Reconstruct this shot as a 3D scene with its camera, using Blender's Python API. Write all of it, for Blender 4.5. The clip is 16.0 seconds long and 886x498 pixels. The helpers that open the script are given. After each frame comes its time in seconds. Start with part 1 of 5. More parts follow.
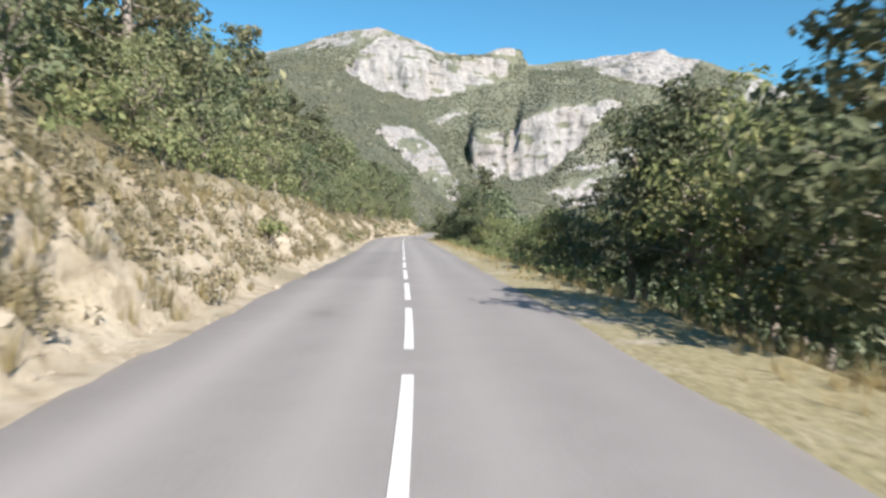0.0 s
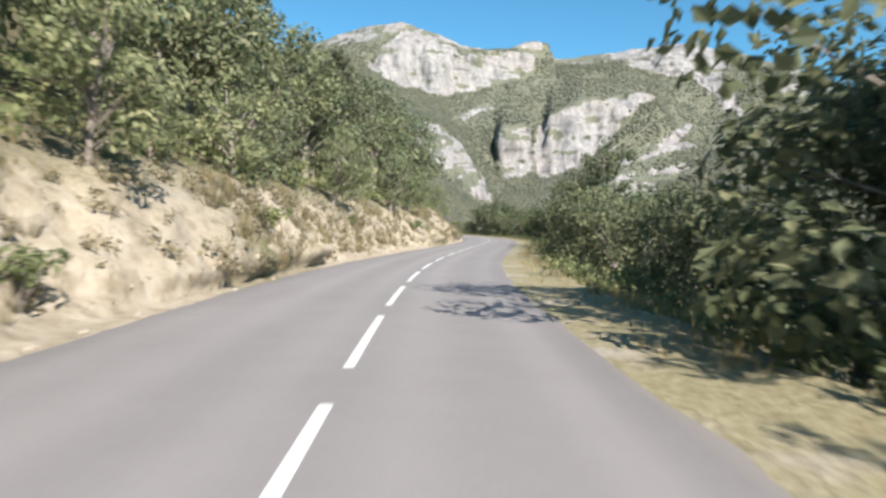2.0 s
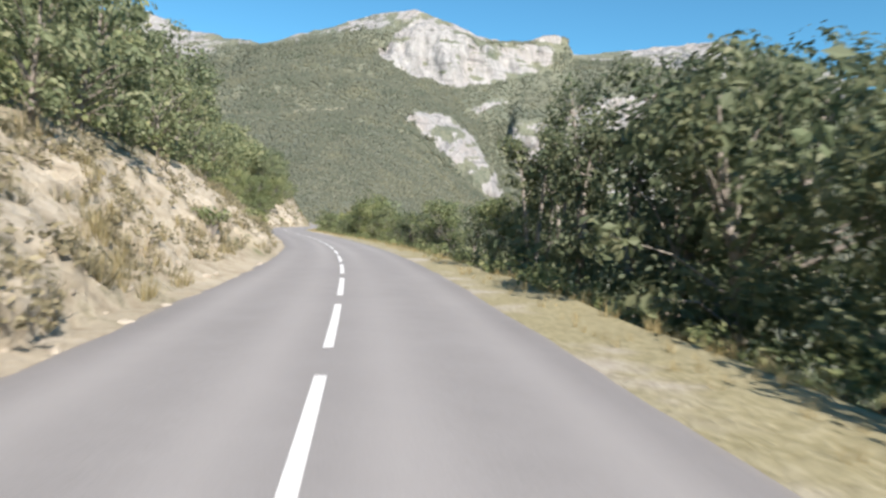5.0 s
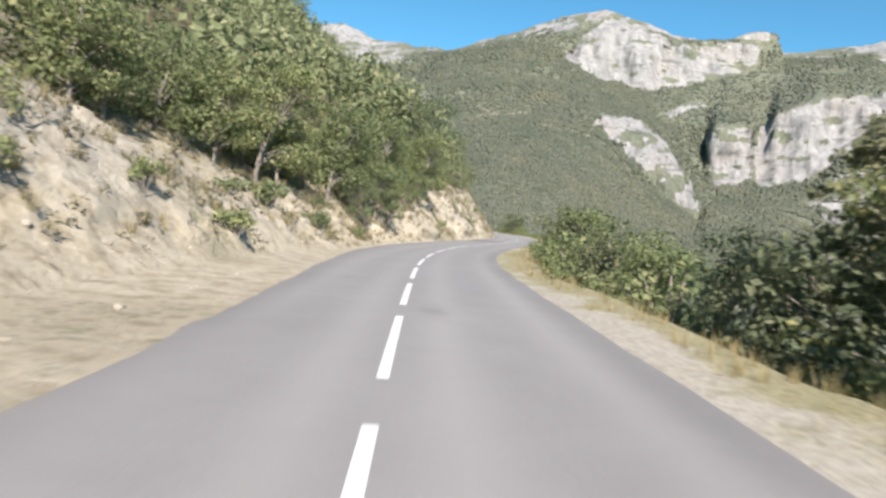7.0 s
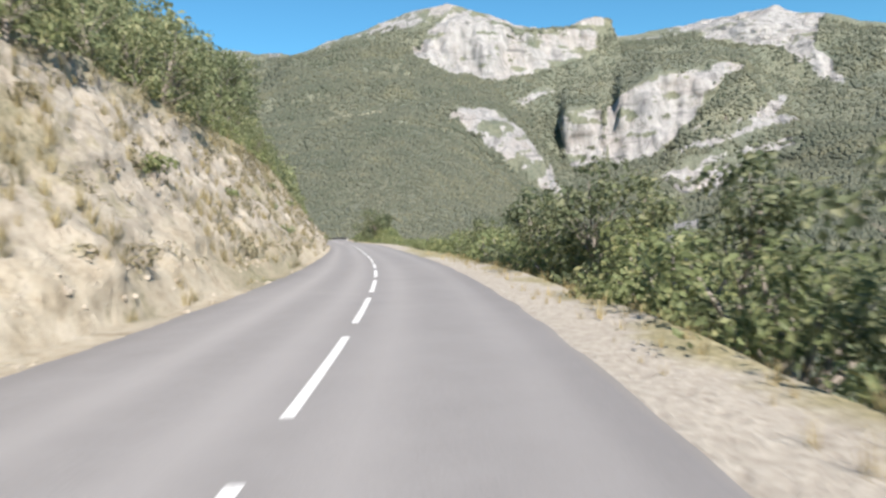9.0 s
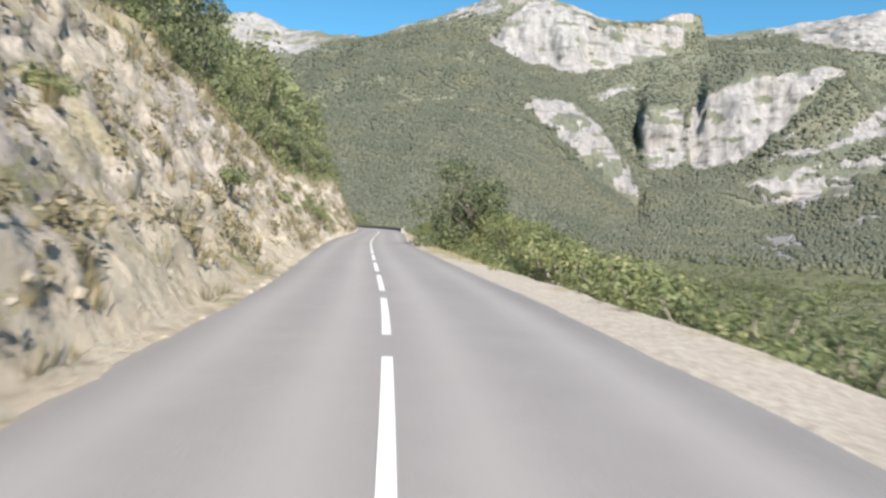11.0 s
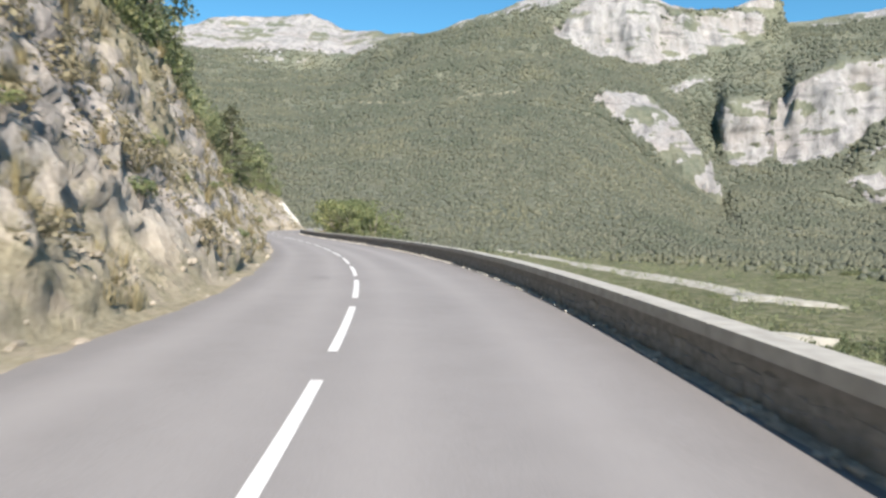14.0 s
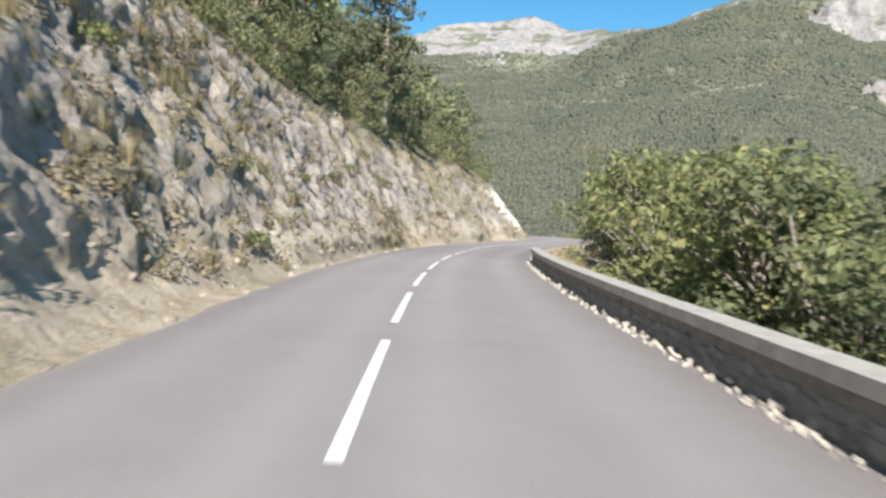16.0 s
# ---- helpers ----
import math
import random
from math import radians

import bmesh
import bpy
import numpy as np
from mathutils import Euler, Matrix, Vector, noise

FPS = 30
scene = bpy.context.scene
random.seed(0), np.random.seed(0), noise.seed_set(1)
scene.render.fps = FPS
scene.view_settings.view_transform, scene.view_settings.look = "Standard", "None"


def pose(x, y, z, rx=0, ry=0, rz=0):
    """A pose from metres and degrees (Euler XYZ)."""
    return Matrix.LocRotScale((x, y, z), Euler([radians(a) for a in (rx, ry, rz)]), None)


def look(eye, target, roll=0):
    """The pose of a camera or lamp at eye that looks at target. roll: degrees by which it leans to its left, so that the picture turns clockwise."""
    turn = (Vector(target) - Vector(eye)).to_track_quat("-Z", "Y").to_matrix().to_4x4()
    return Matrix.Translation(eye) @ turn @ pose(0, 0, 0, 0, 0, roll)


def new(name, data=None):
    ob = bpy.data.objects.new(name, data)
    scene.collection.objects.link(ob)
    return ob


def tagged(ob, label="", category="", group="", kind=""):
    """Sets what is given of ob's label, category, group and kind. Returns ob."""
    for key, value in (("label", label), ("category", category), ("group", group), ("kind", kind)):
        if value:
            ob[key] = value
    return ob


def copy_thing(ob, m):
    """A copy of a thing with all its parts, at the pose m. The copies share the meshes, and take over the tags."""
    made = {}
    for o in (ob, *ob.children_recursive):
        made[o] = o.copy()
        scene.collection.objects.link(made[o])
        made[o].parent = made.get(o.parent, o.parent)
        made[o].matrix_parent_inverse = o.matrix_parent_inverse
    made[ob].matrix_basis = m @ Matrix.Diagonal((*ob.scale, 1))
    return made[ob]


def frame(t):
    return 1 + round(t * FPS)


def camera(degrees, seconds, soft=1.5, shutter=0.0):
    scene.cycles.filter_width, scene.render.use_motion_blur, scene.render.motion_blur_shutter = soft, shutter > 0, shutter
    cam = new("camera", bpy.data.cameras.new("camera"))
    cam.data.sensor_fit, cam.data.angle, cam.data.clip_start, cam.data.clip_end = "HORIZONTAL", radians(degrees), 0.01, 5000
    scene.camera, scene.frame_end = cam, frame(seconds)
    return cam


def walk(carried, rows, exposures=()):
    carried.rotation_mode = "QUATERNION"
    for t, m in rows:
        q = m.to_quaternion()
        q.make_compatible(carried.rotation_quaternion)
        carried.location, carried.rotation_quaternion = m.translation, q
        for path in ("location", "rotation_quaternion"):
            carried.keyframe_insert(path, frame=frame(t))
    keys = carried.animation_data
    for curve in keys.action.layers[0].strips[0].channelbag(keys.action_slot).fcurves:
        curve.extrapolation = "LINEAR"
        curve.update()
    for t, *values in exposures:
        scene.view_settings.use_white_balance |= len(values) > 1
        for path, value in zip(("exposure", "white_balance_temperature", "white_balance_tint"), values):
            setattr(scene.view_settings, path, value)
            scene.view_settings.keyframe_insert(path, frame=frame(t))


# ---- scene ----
# ---- the road's line: headings in degrees every 8.66 m, from 8.66 m behind the start ----
HEADING = [-1.8, 0.8, 3.2, 3.7, 3.1, 3.7, 3.2, 3.3, 3.2, 2.6, -0.2, -3.6, -5.3, -6.1, -4.5, -1.1, 2.5, 5.7, 7.9, 9.3, 10.5, 12.6,
           14.8, 16.9, 18.5, 19.5, 18.7, 17.9, 13.6, 8.7, 4.3, 4.6, 6.9, 9.8, 12.3, 14.1, 14.9, 15.0, 15.0, 16.0, 18.1, 17.9, 17.8,
           16.5, 16.3, 15.6, 15.9, 16.7, 17.2, 21.0, 25.9, 29.8, 32.4, 34.4, 34.9, 33.5, 30.0, 25.0, 20.0, 16.0, 15.0, 20.0, 30.0, 42.0, 52.0]
S_MIN, S_MAX, S_STEP = -60.0, 545.0, 0.25
SS = np.arange(S_MIN, S_MAX + 0.01, S_STEP)
HEAD = np.radians(np.interp(SS, -8.66 + 8.66 * np.arange(len(HEADING)), HEADING))
HEAD = np.convolve(np.pad(HEAD, 8, mode="edge"), np.ones(17) / 17, "valid")
RX = np.cumsum(-np.sin(HEAD)) * S_STEP
RY = np.cumsum(np.cos(HEAD)) * S_STEP
ZERO = int(round(-S_MIN / S_STEP))
RX, RY = RX - RX[ZERO], RY - RY[ZERO]


def place(s, u):
    """World x and y of the point s metres along the centre line and u metres to its right."""
    x, y, h = np.interp(s, SS, RX), np.interp(s, SS, RY), np.interp(s, SS, HEAD)
    return x + u * np.cos(h), y + u * np.sin(h)


# ---- camera: seconds, metres along, metres to the right of the centre line, yaw, pitch, roll ----
EYE = 1.094
cam = camera(64.9, 16.0, soft=2.7, shutter=0.1)
ROWS = [
    (0.0, -0.01, 0.12, 0.03, -1.70, 0.32),
    (0.5, 14.59, 0.18, 2.62, -1.72, 1.21),
    (1.0, 30.54, 0.32, 3.23, -1.53, 0.51),
    (1.5, 45.49, 0.41, 2.75, -1.68, 0.83),
    (2.0, 61.48, 0.65, 2.04, -1.76, 0.01),
    (2.5, 76.66, 1.03, -0.29, -2.11, -0.32),
    (3.0, 91.48, 1.12, -3.35, -2.08, -1.23),
    (3.2, 97.37, 1.13, -4.40, -2.07, -0.91),
    (3.5, 106.26, 1.11, -5.20, -2.05, -0.42),
    (4.0, 121.41, 0.88, -4.20, -2.02, 0.38),
    (4.5, 136.68, 0.59, -1.40, -2.00, 1.19),
    (5.0, 151.76, 0.29, 2.80, -1.97, 2.00),
    (5.3, 160.59, 0.12, 5.80, -1.95, 2.48),
    (5.5, 166.37, 0.03, 7.82, -1.94, 2.81),
    (6.0, 180.43, -0.07, 13.27, -1.68, 1.84),
    (6.5, 194.62, -0.17, 16.33, -1.78, 2.48),
    (7.0, 209.32, 0.19, 17.29, -2.06, 3.93),
    (7.5, 223.52, 0.79, 16.00, -1.47, 2.54),
    (8.0, 237.74, 1.48, 12.47, -1.54, -0.72),
    (8.5, 252.01, 1.29, 8.96, -1.46, -3.68),
    (8.7, 257.70, 1.15, 7.90, -1.51, -3.26),
    (9.0, 266.22, 0.96, 6.50, -1.59, -2.63),
    (9.5, 280.50, 0.64, 5.20, -1.72, -1.58),
    (10.0, 294.91, 0.32, 5.60, -1.85, -0.52),
    (10.5, 309.48, 0.08, 7.70, -1.97, 0.53),
    (10.8, 318.38, 0.01, 9.80, -2.05, 1.16),
    (11.0, 324.27, 0.00, 11.49, -2.10, 1.58),
    (11.5, 338.62, 0.16, 14.72, -1.90, 2.30),
    (12.0, 352.95, 0.54, 16.56, -1.88, 0.33),
    (12.5, 367.58, 0.83, 16.25, -1.95, -0.17),
    (13.0, 381.67, 0.88, 15.84, -1.77, 1.71),
    (13.5, 394.84, 0.85, 15.68, -1.74, 1.81),
    (14.0, 407.36, 0.67, 16.32, -1.95, 1.17),
    (14.5, 418.81, 0.37, 20.11, -1.79, 0.59),
    (15.0, 430.95, 0.23, 25.47, -1.64, 2.28),
    (15.5, 443.60, 0.24, 30.07, -1.56, 3.62),
    (16.0, 457.82, 0.39, 33.84, -2.17, 2.74),
]
PATH = []
for t, s, u, yaw, pitch, roll in ROWS:
    x, y = place(s, u)
    PATH.append((t, pose(float(x), float(y), EYE, 90 + pitch, -roll, yaw)))
walk(cam, PATH)

# ---- world and sun ----
SUN_TURN, SUN_UP = -149.0, 36.0  # degrees to the left of +y, and above the horizon
world = bpy.data.worlds.new("sky")
scene.world = world
world.use_nodes = True
wn = world.node_tree.nodes
sky = wn.new("ShaderNodeTexSky")
sky.sky_type, sky.sun_disc = "NISHITA", False
sky.sun_elevation, sky.sun_rotation = radians(SUN_UP), radians(-SUN_TURN)
sky.altitude, sky.air_density, sky.dust_density, sky.ozone_density = 700, 1.0, 0.1, 1.0
tint = wn.new("ShaderNodeMix")
tint.data_type, tint.blend_type = "RGBA", "MULTIPLY"
tint.inputs[0].default_value, tint.inputs[7].default_value = 1.0, (0.41, 0.84, 0.96, 1)  # a clear, dry mountain sky
world.node_tree.links.new(sky.outputs[0], tint.inputs[6])
world.node_tree.links.new(tint.outputs[2], wn["Background"].inputs[0])
wn["Background"].inputs[1].default_value = 0.069
sun = new("sun", bpy.data.lights.new("sun", "SUN"))
sun.data.energy, sun.data.angle, sun.data.color = 3.9, radians(0.53), (1.0, 0.92, 0.85)
a, e = radians(SUN_TURN), radians(SUN_UP)
sun.matrix_world = look((-math.sin(a) * math.cos(e) * 200, math.cos(a) * math.cos(e) * 200, math.sin(e) * 200), (0, 0, 0))
scene.view_settings.exposure = 1.31


# ---- noise ----
def hashed(ix, iy, iz, seed):
    h = (ix.astype(np.int64) * 374761393 + iy.astype(np.int64) * 668265263 + iz.astype(np.int64) * 2147483647 + seed * 974711) & 0xFFFFFFFF
    h = ((h ^ (h >> 13)) * 1274126177) & 0xFFFFFFFF
    return ((h ^ (h >> 16)) & 0xFFFFFF) / float(0xFFFFFF)


def vnoise(x, y, z, seed=0):
    """Smooth noise from -1 to 1."""
    x, y, z = np.broadcast_arrays(np.asarray(x, float), np.asarray(y, float), np.asarray(z, float))
    ix, iy, iz = np.floor(x), np.floor(y), np.floor(z)
    fx, fy, fz = x - ix, y - iy, z - iz
    fx, fy, fz = fx * fx * (3 - 2 * fx), fy * fy * (3 - 2 * fy), fz * fz * (3 - 2 * fz)
    out = 0
    for dx in (0, 1):
        for dy in (0, 1):
            for dz in (0, 1):
                w = (fx if dx else 1 - fx) * (fy if dy else 1 - fy) * (fz if dz else 1 - fz)
                out = out + w * hashed(ix + dx, iy + dy, iz + dz, seed)
    return out * 2 - 1


def fbm(x, y, z, octaves=4, seed=0, gain=0.5):
    out, amp = 0, 1.0
    for n in range(octaves):
        out = out + amp * vnoise(x * 2**n, y * 2**n, z * 2**n, seed + n * 7)
        amp *= gain
    return out


def facets(x, y, z, seed=0):
    """Cell noise: the distance to the nearest cell, the edge distance and the cell's own random number."""
    ix, iy, iz = np.floor(x), np.floor(y), np.floor(z)
    near, second, own = np.full(np.shape(x), 9.0), np.full(np.shape(x), 9.0), np.zeros(np.shape(x))
    for dx in (-1, 0, 1):
        for dy in (-1, 0, 1):
            for dz in (-1, 0, 1):
                cx, cy, cz = ix + dx, iy + dy, iz + dz
                d = np.sqrt((cx + hashed(cx, cy, cz, seed) - x) ** 2 + (cy + hashed(cx, cy, cz, seed + 1) - y) ** 2
                            + (cz + hashed(cx, cy, cz, seed + 2) - z) ** 2)
                closer = d < near
                second = np.where(closer, near, np.minimum(second, d))
                own = np.where(closer, hashed(cx, cy, cz, seed + 3), own)
                near = np.where(closer, d, near)
    return near, second - near, own


def smooth(a, b, x):
    t = np.clip((x - a) / (b - a), 0, 1)
    return t * t * (3 - 2 * t)


# ---- mesh helpers ----
def mesh_from(name, verts, faces, material, flat=False):
    me = bpy.data.meshes.new(name)
    verts = np.asarray(verts, np.float32)
    faces = np.asarray(faces, np.int32)
    n, k = faces.shape
    me.vertices.add(len(verts)), me.loops.add(n * k), me.polygons.add(n)
    me.vertices.foreach_set("co", verts.ravel())
    me.loops.foreach_set("vertex_index", faces.ravel())
    me.polygons.foreach_set("loop_start", np.arange(0, n * k, k, dtype=np.int32))
    me.polygons.foreach_set("use_smooth", np.full(n, not flat))
    me.update(calc_edges=True)
    me.validate()
    me.materials.append(material)
    return me


def grid_faces(n, m):
    i = np.arange(n - 1)[:, None] * m + np.arange(m - 1)[None, :]
    return np.stack([i, i + 1, i + m + 1, i + m], -1).reshape(-1, 4)


def part(name, data, parent, label=""):
    """Links a mesh as one part of a thing."""
    ob = new(name, data)
    ob.parent = parent
    return tagged(ob, label)


def values(me, name, array):
    """A number for each point, which the materials read."""
    at = me.attributes.new(name, "FLOAT", "POINT")
    at.data.foreach_set("value", np.asarray(array, np.float32).ravel())


# ---- materials ----
def material(name, rough=0.9):
    m = bpy.data.materials.new(name)
    m.use_nodes = True
    n = m.node_tree.nodes
    b = n["Principled BSDF"]
    b.inputs["Roughness"].default_value = rough
    b.inputs["Specular IOR Level"].default_value = 0.25
    return m, n, m.node_tree.links, b


def noise_node(n, links, scale, detail=4, rough=0.55, coords=None, stretch=None):
    t = n.new("ShaderNodeTexNoise")
    t.inputs["Scale"].default_value, t.inputs["Detail"].default_value, t.inputs["Roughness"].default_value = scale, detail, rough
    if coords is None:
        g = n.new("ShaderNodeNewGeometry")
        coords = g.outputs["Position"]
    if stretch:
        mp = n.new("ShaderNodeMapping")
        mp.inputs["Scale"].default_value = stretch
        links.new(coords, mp.inputs[0])
        coords = mp.outputs[0]
    links.new(coords, t.inputs["Vector"])
    return t.outputs["Fac"]


def ramp(n, links, fac, stops):
    r = n.new("ShaderNodeValToRGB")
    while len(r.color_ramp.elements) < len(stops):
        r.color_ramp.elements.new(0.5)
    for el, (p, c) in zip(r.color_ramp.elements, stops):
        el.position, el.color = p, (*c, 1) if len(c) == 3 else c
    links.new(fac, r.inputs[0])
    return r.outputs[0]


def mix(n, links, fac, a, b, kind="MIX"):
    x = n.new("ShaderNodeMix")
    x.data_type, x.blend_type = "RGBA", kind
    for value, socket in ((fac, x.inputs[0]), (a, x.inputs[6]), (b, x.inputs[7])):
        if isinstance(value, (int, float)):
            socket.default_value = value
        elif isinstance(value, tuple):
            socket.default_value = (*value, 1)
        else:
            links.new(value, socket)
    return x.outputs[2]


def bump(n, links, b, height, strength, distance):
    k = n.new("ShaderNodeBump")
    k.inputs["Strength"].default_value, k.inputs["Distance"].default_value = strength, distance
    links.new(height, k.inputs["Height"])
    links.new(k.outputs[0], b.inputs["Normal"])


def attribute(n, name):
    a = n.new("ShaderNodeAttribute")
    a.attribute_name = name
    return a.outputs["Fac"]


def threshold(n, links, fac, low, high):
    m = n.new("ShaderNodeMapRange")
    m.interpolation_type = "SMOOTHSTEP"
    m.inputs[1].default_value, m.inputs[2].default_value = low, high
    links.new(fac, m.inputs[0])
    return m.outputs[0]


def asphalt_material():
    m, n, l, b = material("asphalt", 0.85)
    fine = noise_node(n, l, 90, 3, 0.7)
    patch = noise_node(n, l, 0.35, 4, 0.6)
    along = noise_node(n, l, 1.7, 5, 0.6)
    c = ramp(n, l, patch, [(0.3, (0.212, 0.2, 0.195)), (0.7, (0.281, 0.266, 0.259))])
    c = mix(n, l, 0.35, c, ramp(n, l, along, [(0.3, (0.195, 0.185, 0.18)), (0.7, (0.30, 0.285, 0.277))]))
    c = mix(n, l, 0.45, c, ramp(n, l, fine, [(0.25, (0.13, 0.122, 0.119)), (0.75, (0.35, 0.333, 0.323))]))
    c = mix(n, l, attribute(n, "track"), c, (0.325, 0.308, 0.298))
    c = mix(n, l, attribute(n, "patch"), c, (0.12, 0.113, 0.114))
    l.new(mix(n, l, attribute(n, "dust"), c, (0.287, 0.251, 0.194)), b.inputs["Base Color"])
    bump(n, l, b, fine, 0.5, 0.004)
    return m


def paint_material():
    m, n, l, b = material("road_paint", 0.7)
    wear = noise_node(n, l, 22, 5, 0.65)
    l.new(ramp(n, l, wear, [(0.30, (0.33, 0.32, 0.31)), (0.44, (0.66, 0.65, 0.63))]), b.inputs["Base Color"])
    return m


def bank_material():
    """Pale marl and limestone with dry grass; the numbers 'rock', 'grass' say how much of each."""
    m, n, l, b = material("marl_bank", 0.95)
    big, mid, fine = noise_node(n, l, 0.45, 5), noise_node(n, l, 2.2, 6, 0.65), noise_node(n, l, 11, 5, 0.65)
    earth = ramp(n, l, mid, [(0.28, (0.23, 0.188, 0.128)), (0.46, (0.40, 0.342, 0.25)), (0.7, (0.525, 0.468, 0.372))])
    stone = ramp(n, l, fine, [(0.25, (0.25, 0.234, 0.226)), (0.5, (0.38, 0.355, 0.335)), (0.75, (0.53, 0.49, 0.445))])
    streak = noise_node(n, l, 1.4, 5, 0.6, stretch=(1, 1, 0.25))
    stone = mix(n, l, threshold(n, l, streak, 0.52, 0.62), stone, (0.20, 0.196, 0.202))
    blocks = ramp(n, l, attribute(n, "tone"), [(0.2, (0.82, 0.82, 0.84)), (0.5, (0.97, 0.96, 0.96)), (0.8, (1.22, 1.19, 1.13))])
    stone = mix(n, l, 1.0, stone, blocks, "MULTIPLY")
    stone = mix(n, l, cracks(n, l, 2.6, (1, 1, 0.55), 0.09), stone, mix(n, l, 0.45, stone, (0.0504, 0.0468, 0.0432)))
    c = mix(n, l, attribute(n, "rock"), earth, stone)
    dry = ramp(n, l, fine, [(0.3, (0.18, 0.155, 0.10)), (0.55, (0.31, 0.275, 0.19)), (0.75, (0.42, 0.384, 0.285))])
    green = ramp(n, l, fine, [(0.3, (0.06, 0.075, 0.025)), (0.7, (0.17, 0.18, 0.07))])
    dry = mix(n, l, threshold(n, l, big, 0.56, 0.72), dry, green)
    g = n.new("ShaderNodeMath")
    g.operation = "ADD"
    l.new(attribute(n, "grass"), g.inputs[0])
    l.new(mid, g.inputs[1])
    c = mix(n, l, threshold(n, l, g.outputs[0], 0.85, 1.05), c, dry)
    litter = ramp(n, l, fine, [(0.3, (0.05, 0.048, 0.022)), (0.7, (0.15, 0.13, 0.065))])
    c = mix(n, l, attribute(n, "wood"), c, litter)
    l.new(mix(n, l, attribute(n, "chalk"), c, (0.74, 0.69, 0.60)), b.inputs["Base Color"])
    chips = noise_node(n, l, 5, 7, 0.68, stretch=(1, 1, 0.4))
    bump(n, l, b, chips, 1.0, 0.11)
    return m


def verge_material():
    m, n, l, b = material("dry_verge", 0.95)
    big, fine = noise_node(n, l, 0.7, 4), noise_node(n, l, 14, 5, 0.65)
    grass = ramp(n, l, fine, [(0.3, (0.177, 0.156, 0.081)), (0.55, (0.323, 0.287, 0.171)), (0.75, (0.419, 0.377, 0.261))])
    gravel = ramp(n, l, fine, [(0.3, (0.285, 0.245, 0.202)), (0.7, (0.522, 0.475, 0.403))])
    g = n.new("ShaderNodeMath")
    g.operation = "ADD"
    l.new(attribute(n, "grass"), g.inputs[0])
    l.new(big, g.inputs[1])
    c = mix(n, l, threshold(n, l, g.outputs[0], 0.85, 1.1), gravel, grass)
    wood = ramp(n, l, fine, [(0.3, (0.035, 0.035, 0.018)), (0.7, (0.12, 0.10, 0.05))])
    l.new(mix(n, l, attribute(n, "wood"), c, wood), b.inputs["Base Color"])
    bump(n, l, b, fine, 0.8, 0.05)
    return m


def cracks(n, links, scale, stretch, width):
    """Dark joints: 1 in the joint, 0 on the blocks."""
    g = n.new("ShaderNodeNewGeometry")
    mp = n.new("ShaderNodeMapping")
    mp.inputs["Scale"].default_value = stretch
    links.new(g.outputs["Position"], mp.inputs[0])
    bend = n.new("ShaderNodeTexNoise")
    bend.inputs["Scale"].default_value = scale * 1.5
    links.new(mp.outputs[0], bend.inputs["Vector"])
    shift = n.new("ShaderNodeVectorMath")
    shift.operation = "MULTIPLY_ADD"
    shift.inputs[1].default_value = (0.6 / scale,) * 3
    links.new(bend.outputs["Color"], shift.inputs[0])
    links.new(mp.outputs[0], shift.inputs[2])
    v = n.new("ShaderNodeTexVoronoi")
    v.feature = "DISTANCE_TO_EDGE"
    v.inputs["Scale"].default_value = scale
    links.new(shift.outputs[0], v.inputs["Vector"])
    return threshold(n, links, v.outputs["Distance"], width, 0.0)


